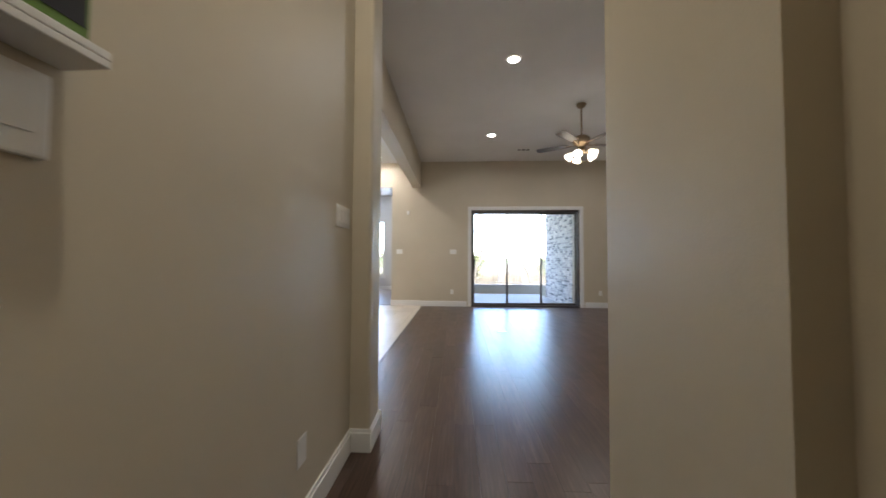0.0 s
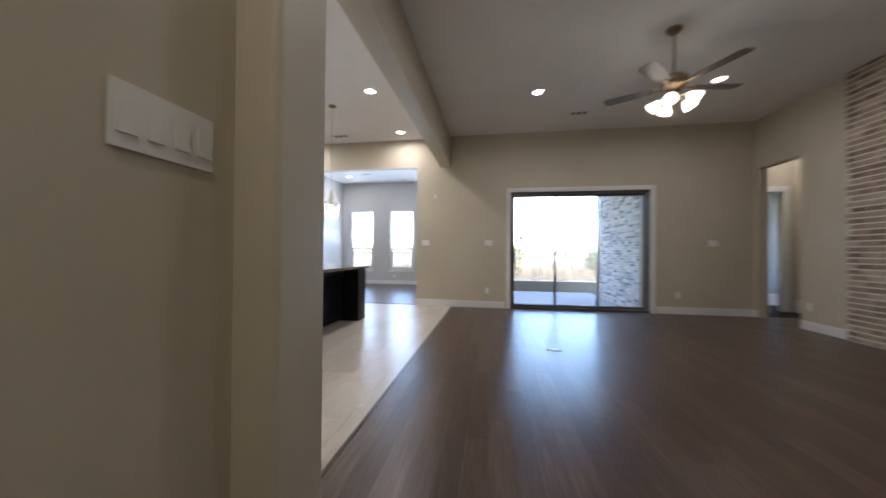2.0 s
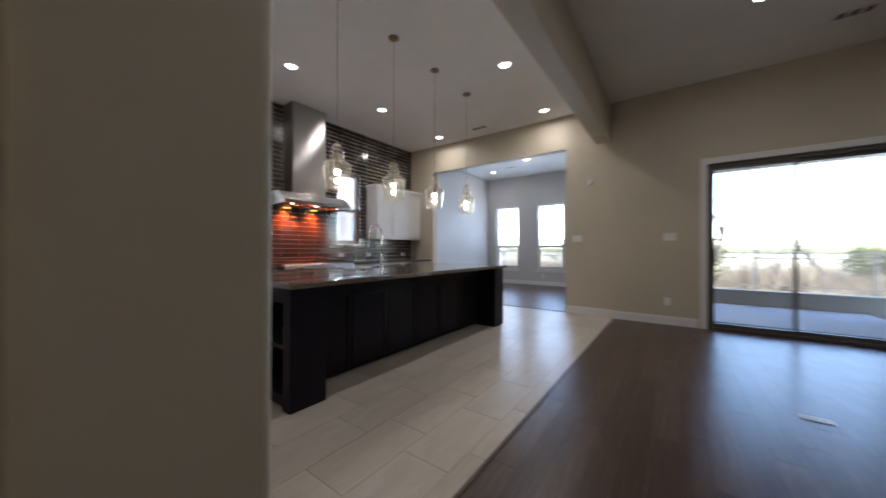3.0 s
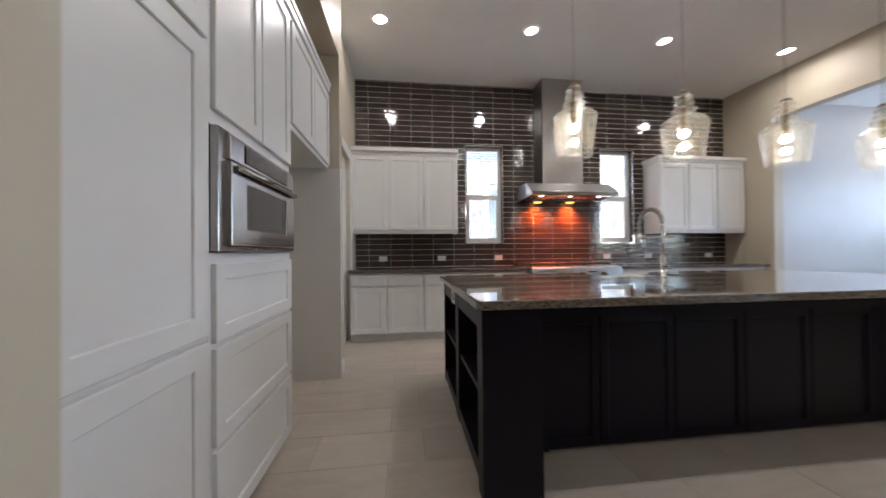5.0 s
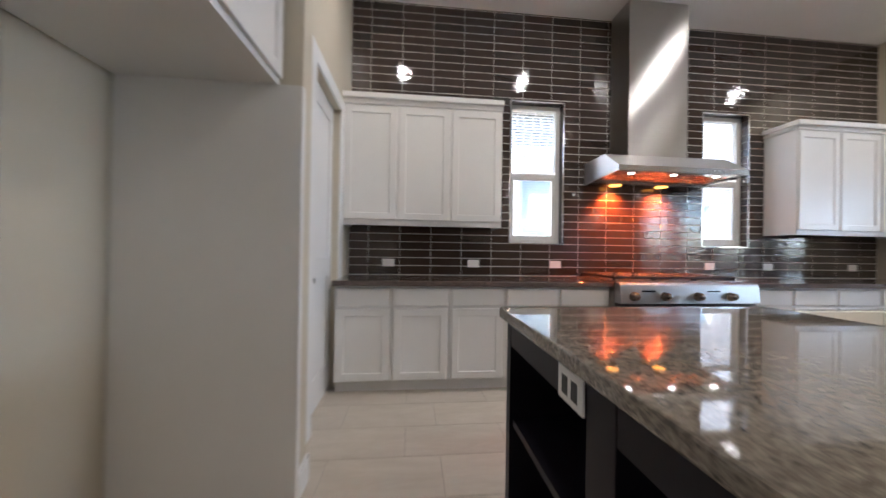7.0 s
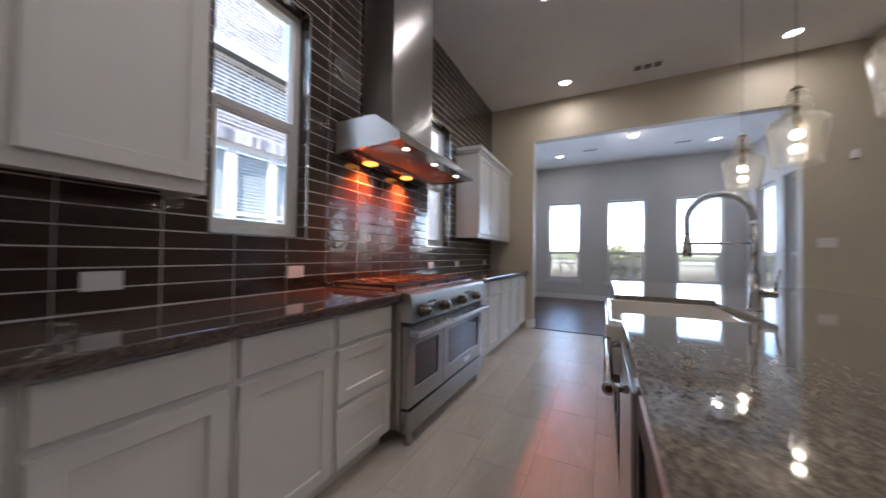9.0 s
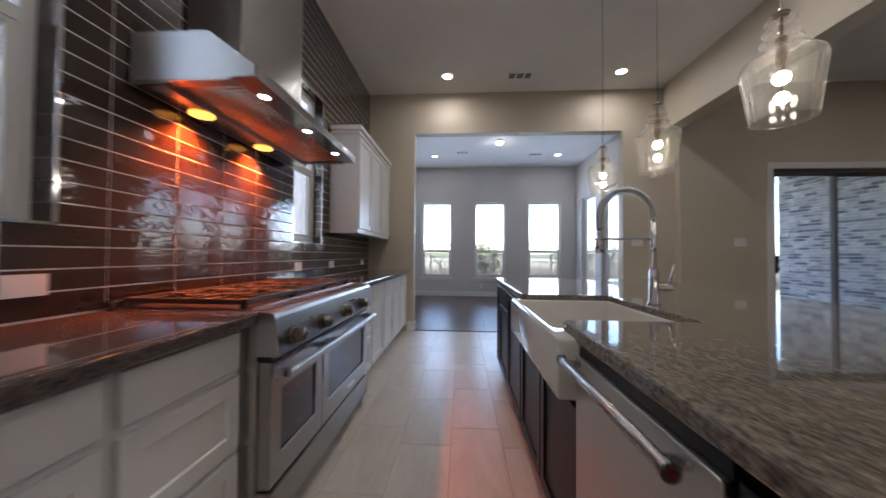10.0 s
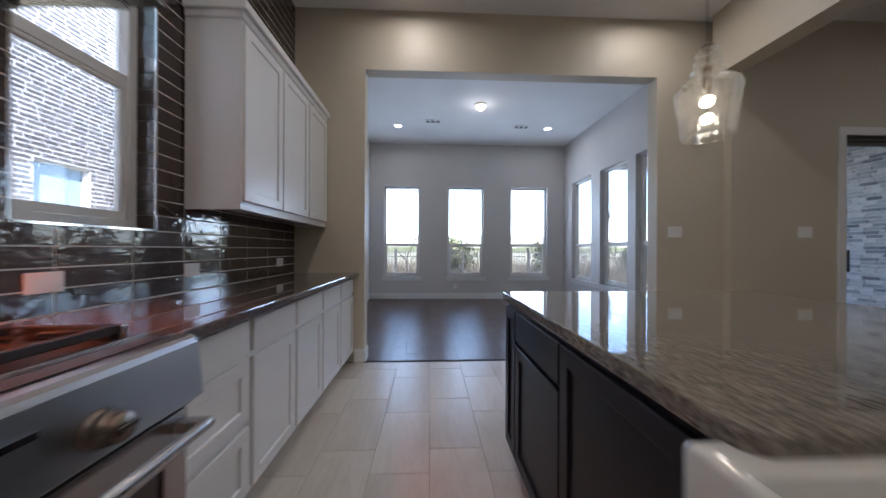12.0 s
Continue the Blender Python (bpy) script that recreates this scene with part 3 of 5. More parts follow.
LEFT = [1.935, 2.39, 2.86, 3.325, 3.79, 4.25]
for k in range(5):
    base_unit(LEFT[k], LEFT[k + 1], "drawers" if k == 4 else "door")
RIGHT = [5.53, 6.02, 6.49, 6.96, 7.43, 7.905]
for k in range(5):
    base_unit(RIGHT[k], RIGHT[k + 1], "drawers" if k == 0 else "door")
for y0, y1 in ((1.925, 4.25), (5.53, 7.908)):
    solo("countertop", boxes((WEST + 0.012, -3.985, y0, y1, 0.878, 0.92), r=0.006), GRANITE_D, "polished brown granite worktop on white base cabinets", "countertop", "wall counters")


def upper_unit(y0, y1, n=3):
    F = -4.325
    u = thing("wall_cabinet", ((WEST + F) / 2, (y0 + y1) / 2, 1.385), "white painted wall cabinet with three shaker doors and crown", "cabinet", "wall cabinets")
    part("body", boxes((WEST + 0.012, F, y0, y1, 1.42, 2.46)), CAB, u)
    part("light_rail", boxes((F - 0.03, F, y0, y1, 1.385, 1.42), (WEST + 0.012, F - 0.03, y0, y0 + 0.02, 1.385, 1.42), (WEST + 0.012, F - 0.03, y1 - 0.02, y1, 1.385, 1.42)), CAB, u)
    part("crown", boxes((WEST + 0.012, F + 0.02, y0 - 0.012, y1 + 0.004, 2.46, 2.50), (WEST + 0.012, F + 0.045, y0 - 0.03, y1 + 0.005, 2.50, 2.55), r=0.006), CAB, u)
    w = (y1 - y0) / n
    for k in range(n):
        part("cabinet_door", shaker(bmesh.new(), "x", F, 1, y0 + k * w + 0.012, y0 + (k + 1) * w - 0.012, 1.435, 2.44), CAB, u)
    return u


upper_unit(1.925, 3.36)
upper_unit(6.43, 7.895)

# ---- tall cabinets in the alcove ----
FY = 1.93
tall = thing("oven_cabinet", (-1.57, 1.6, 0), "tall white painted cabinet holding a built-in oven", "cabinet")
part("lower_body", boxes((-1.965, -1.165, 1.26, FY, 0.07, 1.14)), CAB, tall)
part("upper_body", boxes((-1.965, -1.165, 1.26, FY, 1.605, 2.60)), CAB, tall)
part("back", boxes((-1.965, -1.165, 1.26, 1.34, 1.141, 1.604)), CAB, tall)
for x in (-1.965, -1.175):
    part("side", boxes((x, x + 0.01, 1.341, FY, 1.141, 1.604)), CAB, tall)
part("toe_kick", boxes((-1.965, -1.165, 1.26, FY - 0.07, 0, 0.069)), CAB, tall)
for z in ((0.09, 0.425), (0.445, 0.795), (0.815, 1.10)):
    part("drawer_front", shaker(bmesh.new(), "y", FY, 1, -1.945, -1.185, *z), CAB, tall)
for a in ((-1.945, -1.57), (-1.56, -1.185)):
    part("cabinet_door", shaker(bmesh.new(), "y", FY, 1, *a, 1.66, 2.56), CAB, tall)
pantry = thing("pantry_cabinet", (-0.88, 1.6, 0), "tall white painted pantry cabinet with shaker doors", "cabinet")
part("body", boxes((-1.163, -0.59, 1.26, FY, 0.07, 2.60)), CAB, pantry)
part("toe_kick", boxes((-1.163, -0.59, 1.26, FY - 0.07, 0, 0.069)), CAB, pantry)
for z in ((0.09, 0.835), (0.855, 1.86), (1.88, 2.56)):
    part("cabinet_door", shaker(bmesh.new(), "y", FY, 1, -1.14, -0.61, *z, rail=0.075), CAB, pantry)
bridge = thing("bridge_cabinet", (-2.46, 1.6, 1.9), "white painted cabinet bridging the empty fridge space", "cabinet")
part("body", boxes((-2.965, -1.967, 1.26, FY, 1.9, 2.60)), CAB, bridge)
for a in ((-2.945, -2.47), (-2.46, -1.985)):
    part("cabinet_door", shaker(bmesh.new(), "y", FY, 1, *a, 1.93, 2.56), CAB, bridge)
solo("side_panel", boxes((-2.968, -2.93, 1.26, 2.044, 0, 1.898)), CAB, "white painted end panel of the fridge space", "panel")
solo("crown_moulding", boxes((-2.968, -0.585, 1.26, FY + 0.02, 2.601, 2.65), (-2.968, -0.585, 1.26, FY + 0.03, 2.65, 2.69), r=0.006), CAB, "white crown along the tall cabinets", "moulding")

oven = thing("built_in_oven", (-1.565, 1.93, 1.145), "stainless steel built-in oven with black glass", "oven")
part("trim_frame", ring_frame("y", FY - 0.02, FY + 0.03, (-1.95, -1.18, 1.146, 1.60), (-1.90, -1.23, 1.165, 1.588)), SATIN, oven)
part("case", boxes((-1.95, -1.18, 1.45, FY - 0.021, 1.147, 1.598)), IRON, oven)
part("control_panel", boxes((-1.90, -1.23, FY + 0.001, FY + 0.045, 1.49, 1.587), r=0.004), SATIN, oven)
part("display", boxes((-1.80, -1.34, FY + 0.046, FY + 0.049, 1.505, 1.575), r=0.001), BLACKGLASS, oven, "black glass control display")
od = part("oven_door", ring_frame("y", FY + 0.001, FY + 0.05, (-1.90, -1.23, 1.167, 1.484), (-1.785, -1.345, 1.235, 1.42)), SATIN, oven)
part("oven_glass", boxes((-1.787, -1.343, FY + 0.02, FY + 0.045, 1.233, 1.422)), BLACKGLASS, od, "black oven glass")
part("nameplate", boxes((-1.64, -1.47, FY + 0.0505, FY + 0.053, 1.185, 1.215), r=0.001), STEEL_H, od)
bm = tube(bmesh.new(), [(-1.872, FY + 0.066, 1.462), (-1.258, FY + 0.066, 1.462)], 0.013, 14)
for x in (-1.86, -1.27):
    bm_box(bm, x - 0.014, x + 0.014, FY + 0.05, FY + 0.07, 1.45, 1.474, 0.003)
part("handle", bm, STEEL_H, od, "round steel bar handle", True)
bm = bmesh.new()
for k in range(9):
    for j in range(3):
        bm_box(bm, -1.78 + k * 0.048, -1.768 + k * 0.048, FY + 0.0492, FY + 0.0496, 1.52 + j * 0.02, 1.5225 + j * 0.02)
tagged(part("display_marks", bm, STEEL, oven), kind="stuff")

# ---- range ----
R0, R1 = 4.257, 5.522
rng = thing("range_cooker", (-4.3, (R0 + R1) / 2, 0), "stainless steel double-oven gas range with cast iron grates", "range")
part("body", boxes((WEST + 0.015, -3.99, R0, R1, 0.10, 0.90)), STEEL, rng)
part("cooktop", boxes((WEST + 0.015, -3.985, R0, R1, 0.901, 0.925), (WEST + 0.015, WEST + 0.05, R0, R1, 0.925, 0.955), r=0.004), STEEL_H, rng)
part("burner_tray", boxes((-4.585, -4.055, R0 + 0.03, R1 - 0.08, 0.9255, 0.929)), TRAY, rng, "satin steel burner tray")
prof = [(-3.99, 0.752), (-3.905, 0.752), (-3.9, 0.757), (-3.916, 0.902), (-3.922, 0.915), (-3.934, 0.922), (-3.99, 0.925)]
bm = bmesh.new()
rings = [[bm.verts.new((x, y, z)) for x, z in prof] for y in (R0, R1)]
for k in range(len(prof)):
    n = (k + 1) % len(prof)
    bm.faces.new((rings[0][k], rings[0][n], rings[1][n], rings[1][k]))
bm.faces.new(rings[0]), bm.faces.new(rings[1][::-1])
part("control_panel", bm, STEEL_D, rng, "brushed steel control panel with rolled top edge")
# solid black strip, its colour stands for the shade in the gap
part("panel_reveal", boxes((-3.99, -3.93, R0 + 0.004, R1 - 0.004, 0.733, 0.751)), BLACK, rng, "black strip drawn for the shaded gap over the oven doors")
for y in (4.365, 4.64, 4.94, 5.24):
    prof = [(0.036, 0), (0.038, 0.004), (0.038, 0.009), (0.03, 0.012), (0.03, 0.022), (0.033, 0.024), (0.033, 0.03), (0.03, 0.032), (0.029, 0.05), (0.025, 0.056), (0.001, 0.057)]
    bm = lathe(bmesh.new(), prof, (0, 0, 0), 32)
    for v in bm.verts:
        q = 1 + 0.03 * math.cos(16 * math.atan2(v.co.y, v.co.x)) if v.co.z > 0.031 else 1
        v.co.x, v.co.y = v.co.x * q, v.co.y * q
    kn = part("knob", bm, KNOB, rng, "ribbed bronze control knob", True, True)
    kn.matrix_basis = pose(-3.907 + 4.3, y - (R0 + R1) / 2, 0.812, 0, 90 - 6, 0)
    part("knob_grip", boxes((-0.005, 0.005, -0.024, 0.024, 0.05, 0.062), r=0.002), KNOB, kn, own=True)
for y in (4.5, 5.09):
    part("badge", boxes((-3.9075, -3.9055, y - 0.06, y + 0.06, 0.85, 0.862)), CHROME, rng)
for k, (a, b) in enumerate(((R0 + 0.012, R0 + 0.47), (R0 + 0.48, R1 - 0.012))):
    w = 0.075
    od = part("oven_door", ring_frame("x", -3.99, -3.935, (a, b, 0.235, 0.725), (a + w, b - w, 0.345, 0.60)), STEEL_H, rng)
    part("oven_glass", boxes((-3.98, -3.945, a + w - 0.002, b - w + 0.002, 0.343, 0.602)), BLACKGLASS, od, "dark oven glass")
    bm = tube(bmesh.new(), [(-3.872, a + 0.005, 0.684), (-3.872, b - 0.005, 0.684)], 0.0165, 16)
    for y in (a + 0.024, b - 0.024):
        bm_box(bm, -3.936, -3.872, y - 0.019, y + 0.019, 0.668, 0.70, 0.004)
    part("handle", bm, STEEL, od, "round steel bar handle on square brackets")
part("nameplate", boxes((-3.9345, -3.931, 5.1, 5.24, 0.275, 0.305)), CHROME, rng)
part("kick_panel", boxes((-3.99, -3.93, R0 + 0.004, R1 - 0.004, 0.085, 0.225), r=0.006), STEEL_H, rng)
for y in (R0 + 0.07, R1 - 0.07):
    for x in (-4.55, -3.97):
        part("foot", lathe(bmesh.new(), [(0.022, 0), (0.022, 0.09), (0.026, 0.1)], (x, y, 0), 12), STEEL, rng)
part("end_guard", boxes((-4.6, -4.05, R1 - 0.075, R1 - 0.06, 0.9255, 0.965), r=0.003), SATIN, rng, "raised steel end guard of the cooktop")
part("front_rail", boxes((-4.035, -4.025, R0 + 0.03, R1 - 0.03, 0.9255, 0.936), r=0.002), STEEL, rng)
# no recess is cut: a flat dark strip imitates the trough
part("front_dark_strip", boxes((-4.022, -3.965, R0 + 0.03, R1 - 0.03, 0.9255, 0.9275)), TRAY, rng, "flat dark strip standing in for the trough before the grates")
for j in range(3):
    y0 = R0 + 0.04 + j * 0.386
    bm = bmesh.new()
    for x in (-4.572, -4.07):
        bm_box(bm, x - 0.01, x + 0.01, y0, y0 + 0.384, 0.945, 0.968, 0.004)
    for y in (y0 + 0.01, y0 + 0.192, y0 + 0.374):
        bm_box(bm, -4.572, -4.07, y - 0.009, y + 0.009, 0.945, 0.966, 0.003)
    bm_box(bm, -4.331, -4.311, y0, y0 + 0.384, 0.945, 0.966, 0.003)
    for cx in (-4.45, -4.19):
        for cy in (y0 + 0.1, y0 + 0.284):
            for d in (45, 135, 225, 315):
                u, v = math.cos(radians(d)), math.sin(radians(d))
                tube(bm, [(cx + u * 0.03, cy + v * 0.022, 0.962), (cx + u * 0.125, cy + v * 0.1, 0.958)], 0.007, 6)
    for x in (-4.562, -4.08):
        for y in (y0 + 0.012, y0 + 0.372):
            bm_box(bm, x - 0.009, x + 0.009, y - 0.009, y + 0.009, 0.929, 0.95)
    part("grate", bm, IRON, rng, "black cast iron grate")
    for x in (-4.45, -4.2):
        part("burner", lathe(bmesh.new(), [(0.055, 0), (0.055, 0.008), (0.04, 0.01), (0.04, 0.016), (0.001, 0.018)], (x, y0 + 0.18, 0.929), 20), BRASS, rng, "brass ringed burner")

# ---- hood ----
HX, H0, H1 = -4.07, 4.335, 5.595
hood = thing("range_hood", (-4.35, 4.96, 1.9), "stainless steel canopy hood with tall square chimney", "range hood")
bm = bmesh.new()
prof = [(WEST + 0.014, 1.874), (HX, 1.9), (HX, 1.945), (HX - 0.21, 2.1), (WEST + 0.014, 2.1)]
rings = [[bm.verts.new((x, y, z)) for x, z in prof] for y in (H0, H1)]
for k in range(1, 4):
    bm.faces.new((rings[0][k], rings[0][(k + 1) % 5], rings[1][(k + 1) % 5], rings[1][k]))
bm.faces.new(rings[0]), bm.faces.new(rings[1][::-1])
part("canopy", bm, HOODSTEEL, hood)
part("lip", boxes((HX - 0.1, HX + 0.006, H0, H1, 1.893, 1.9), (HX - 0.004, HX + 0.006, H0, H1, 1.9, 1.947), r=0.002), STEEL_H, hood, "turned steel front lip")
for y in (H0, H1 - 0.045):
    part("end_rim", boxes((WEST + 0.03, HX - 0.1, y, y + 0.045, 1.884, 1.893), r=0.002), STEEL_H, hood)
# black colour here paints in the shade between the baffle slats
part("underside", boxes((WEST + 0.02, HX - 0.03, H0 + 0.02, H1 - 0.02, 1.93, 1.94)), IRON, hood)
for k in range(38):
    y = H0 + 0.055 + k * 0.0305
    bm = bmesh.new()
    arch = [(y + 0.011 - 0.009 * math.cos(math.pi * i / 6), 0.016 * math.sin(math.pi * i / 6)) for i in range(7)]
    ends = [[bm.verts.new((x, q, z - h)) for q, h in arch] for x, z in ((-4.472, 1.908), (-4.172, 1.914))]
    for i in range(6):
        bm.faces.new((ends[0][i], ends[0][i + 1], ends[1][i + 1], ends[1][i]))
    part("baffle_slat", bm, SLAT, hood, smooth=True)
for y in (H0 + 0.44, H0 + 0.83):
    part("filter_handle", tube(bmesh.new(), [(-4.26, y - 0.05, 1.896), (-4.26, y - 0.045, 1.884), (-4.26, y + 0.045, 1.884), (-4.26, y + 0.05, 1.896)], 0.004, 8), CHROME, hood)
part("lamp_housing", boxes((WEST + 0.031, -4.475, H0 + 0.004, H1 - 0.004, 1.868, 1.929), r=0.003), STEEL_H, hood)
for y in (4.62, 5.13):
    part("warming_lamp", lathe(bmesh.new(), [(0.001, 0.0), (0.046, 0), (0.056, 0.002), (0.058, 0.009)], (-4.545, y, 1.859), 28), HEATGLOW, hood, "glowing orange heat lamp", True)
for y in (4.495, 4.91, 5.33):
    part("light_ring", lathe(bmesh.new(), [(0.034, 0), (0.034, -0.005), (0.026, -0.006), (0.026, 0)], (-4.13, y, 1.893), 20, cap=False), CHROME, hood)
    part("hood_light", lathe(bmesh.new(), [(0.025, -0.003), (0.025, 0.001)], (-4.13, y, 1.8925), 20), CANGLOW, hood, "small round white lamp")
part("chimney", boxes((WEST + 0.014, -4.335, 4.61, 5.225, 2.1, TOP - 0.004), r=0.003), STEEL_C, hood)
for k in range(3):
    part("button", lathe(bmesh.new(), [(0.008, 0), (0.008, 0.006)], (0, 0, 0), 12), CHROME, hood, own=True).matrix_basis = pose(HX + 4.356, 0.28 + k * 0.05, 0.024, 0, 90, 0)
for y in (4.62, 5.13):
    lamp("heat_lamp_light", pose(-4.545, y, 1.852, 0, 9, 0), "SPOT", 18, 0.02, (1.0, 0.15, 0.02), spread=126)

# ---- island ----
IX0, IX1, IY0, IY1 = -2.84, -1.305, 2.93, 6.43
isl = thing("kitchen_island", (-2.1, 4.68, 0), "espresso stained kitchen island with open end shelves", "kitchen island")
BW, BE = -2.815, -1.68      # working face and knee-space face
part("body", boxes((BW, BE, 3.42, 4.085, 0.1, 0.877), (BW, BE, 4.085, 5.05, 0.1, 0.69), (-2.32, BE, 4.085, 5.05, 0.69, 0.877), (BW, BE, 5.05, 6.36, 0.1, 0.877)), ESPRESSO, isl)
part("toe_kick", boxes((BW + 0.07, BE - 0.03, 3.0, 6.33, 0, 0.099)), ESPRESSO, isl)
part("leg", boxes((-1.46, -1.36, 2.96, 3.245, 0, 0.877), r=0.003), ESPRESSO, isl, "square corner post beside the open shelves")
part("bay_back", boxes((BE, -1.461, 3.222, 3.245, 0, 0.876)), ESPRESSO, isl)
part("leg", boxes((BE, -1.36, 6.09, 6.375, 0, 0.877), r=0.003), ESPRESSO, isl, "broad square corner leg")
part("apron_rail", boxes((BE, -1.62, 3.246, 6.089, 0.77, 0.877)), ESPRESSO, isl)
for k in range(6):
    a = 3.25 + k * 0.4735
    part("back_panel", shaker(bmesh.new(), "x", BE, 1, a + 0.004, a + 0.47, 0.02, 0.765, rail=0.05, t=0.016), ESPRESSO, isl)
# open shelves at the south end
for a, b in ((BW, BW + 0.045), (-2.175, -2.065)):
    part("upright", boxes((a, b, 2.97, 3.389, 0.0, 0.876)), ESPRESSO, isl)
for a, b, e in ((BW + 0.045, -2.175, 3.389), (-2.065, BE - 0.001, 3.389), (BE, -1.461, 3.221)):
    part("top_rail", boxes((a + 0.001, b - 0.001, 2.972, e, 0.765, 0.876)), ESPRESSO, isl)
    part("bottom_shelf", boxes((a + 0.001, b - 0.001, 2.972, e, 0.02, 0.1)), ESPRESSO, isl)
    part("shelf", boxes((a + 0.001, b - 0.001, 2.985, e, 0.425, 0.452)), ESPRESSO, isl)
part("shelf_back", boxes((BW, BE - 0.001, 3.39, 3.419, 0.0, 0.876)), ESPRESSO, isl)
ip = part("power_outlet", boxes((-2.31, -2.18, 2.962, 2.9695, 0.765, 0.855), r=0.002), PLASTIC, isl, "white double power outlet")
part("socket", boxes((-2.285, -2.255, 2.9605, 2.9625, 0.785, 0.835), (-2.235, -2.205, 2.9605, 2.9625, 0.785, 0.835)), BLACK, ip)
# working side
for a, b, kind in ((2.99, 3.51, "door"), (5.075, 5.62, "tall"), (5.63, 6.155, "both"), (6.165, 6.355, "tall")):
    if kind == "both":
        part("drawer_front", shaker(bmesh.new(), "x", BW, -1, a, b, 0.71, 0.855, panel=False), ESPRESSO, isl)
        part("cabinet_door", shaker(bmesh.new(), "x", BW, -1, a, b, 0.115, 0.69), ESPRESSO, isl)
    else:
        part("cabinet_door", shaker(bmesh.new(), "x", BW, -1, a, b, 0.115, 0.855), ESPRESSO, isl)
for a, b in ((4.095, 4.565), (4.575, 5.045)):
    part("cabinet_door", shaker(bmesh.new(), "x", BW, -1, a, b, 0.115, 0.665), ESPRESSO, isl)

# counter slab with the sink cut out
S0, S1, SX = 4.246, 4.99, -2.345
bm = bmesh.new()
xs, ys = [IX0, SX, IX1], [IY0, S0, S1, IY1]
grid = {(i, j, z): bm.verts.new((xs[i], ys[j], z)) for i in range(3) for j in range(4) for z in (0.878, 0.92)}
cells = [(i, j) for i in range(2) for j in range(3) if (i, j) != (0, 1)]
for i, j in cells:
    for z in (0.878, 0.92):
        bm.faces.new((grid[i, j, z], grid[i + 1, j, z], grid[i + 1, j + 1, z], grid[i, j + 1, z]))
    for di, dj, p, q in ((-1, 0, (i, j), (i, j + 1)), (1, 0, (i + 1, j), (i + 1, j + 1)), (0, -1, (i, j), (i + 1, j)), (0, 1, (i, j + 1), (i + 1, j + 1))):
        if (i + di, j + dj) not in cells:
            bm.faces.new((grid[(*p, 0.878)], grid[(*q, 0.878)], grid[(*q, 0.92)], grid[(*p, 0.92)]))
bmesh.ops.recalc_face_normals(bm, faces=bm.faces)
upright = [e for e in bm.edges if abs(e.verts[0].co.z - e.verts[1].co.z) > 0.03 and min(abs(e.verts[0].co.x - IX0), abs(e.verts[0].co.x - IX1)) < 0.01]
bmesh.ops.bevel(bm, geom=upright, offset=0.035, segments=5, profile=0.5, affect="EDGES")
rim = [e for e in bm.edges if len(e.link_faces) == 2 and abs(e.link_faces[0].normal.z) + abs(e.link_faces[1].normal.z) > 0.9 and abs(e.link_faces[0].normal.z) * abs(e.link_faces[1].normal.z) < 0.5]
bmesh.ops.bevel(bm, geom=rim, offset=0.007, segments=2, profile=0.5, affect="EDGES")
solo("island_countertop", bm, GRANITE, "polished pale speckled granite slab on the island", "countertop")

sink = thing("farmhouse_sink", (-2.6, 4.64, 0.69), "white porcelain apron-front farmhouse sink in the island", "sink")
bm = bmesh.new()
SA, SB, zt, zb = -2.897, SX + 0.02, 0.89, 0.695
outer = [(SA, 4.092), (SB, 4.092), (SB, 5.04), (SA, 5.04)]
inner = [(SA + 0.035, S0 + 0.028), (SB - 0.03, S0 + 0.028), (SB - 0.03, S1 - 0.028), (SA + 0.035, S1 - 0.028)]
ot, ob_, it = [[bm.verts.new((x, y, z)) for x, y in ring] for ring, z in ((outer, zt), (outer, zb), (inner, zt))]
ib = [bm.verts.new((x + (0.02 if k in (0, 3) else -0.02), y + (0.02 if k < 2 else -0.02), zb + 0.02)) for k, (x, y) in enumerate(inner)]
for k in range(4):
    n = (k + 1) % 4
    bm.faces.new((ot[k], ot[n], it[n], it[k])), bm.faces.new((it[k], it[n], ib[n], ib[k])), bm.faces.new((ot[n], ot[k], ob_[k], ob_[n]))
bm.faces.new(ib), bm.faces.new(ob_[::-1])
bmesh.ops.recalc_face_normals(bm, faces=bm.faces)
bmesh.ops.bevel(bm, geom=list(bm.edges), offset=0.011, segments=3, profile=0.5, affect="EDGES")
part("basin", bm, PORCELAIN, sink, smooth=True)
part("drain", lathe(bmesh.new(), [(0.045, 0), (0.045, 0.003), (0.03, 0.002)], (-2.6, 4.64, zb + 0.0205), 20), CHROME, sink, "round steel drain")

dw = thing("dishwasher", (-2.6, 3.77, 0.1), "stainless steel dishwasher built into the island", "dishwasher")
part("front_panel", boxes((BW - 0.03, BW - 0.001, 3.525, 4.08, 0.115, 0.845), r=0.004), STEEL_D, dw)
# black strip set back above the front panel
part("black_top_strip", boxes((BW - 0.015, BW - 0.001, 3.525, 4.08, 0.847, 0.876)), BLACK, dw, "black strip between front panel and counter")
bm = tube(bmesh.new(), [(BW - 0.075, 3.57, 0.832), (BW - 0.075, 4.068, 0.832)], 0.013, 14)
for y in (3.59, 4.045):
    bm_box(bm, BW - 0.08, BW - 0.03, y - 0.013, y + 0.013, 0.82, 0.836, 0.003)
part("handle", bm, STEEL, dw, "round steel bar handle", True)
BADGE = material("dark red badge", (0.09, 0.012, 0.012), 0.3)
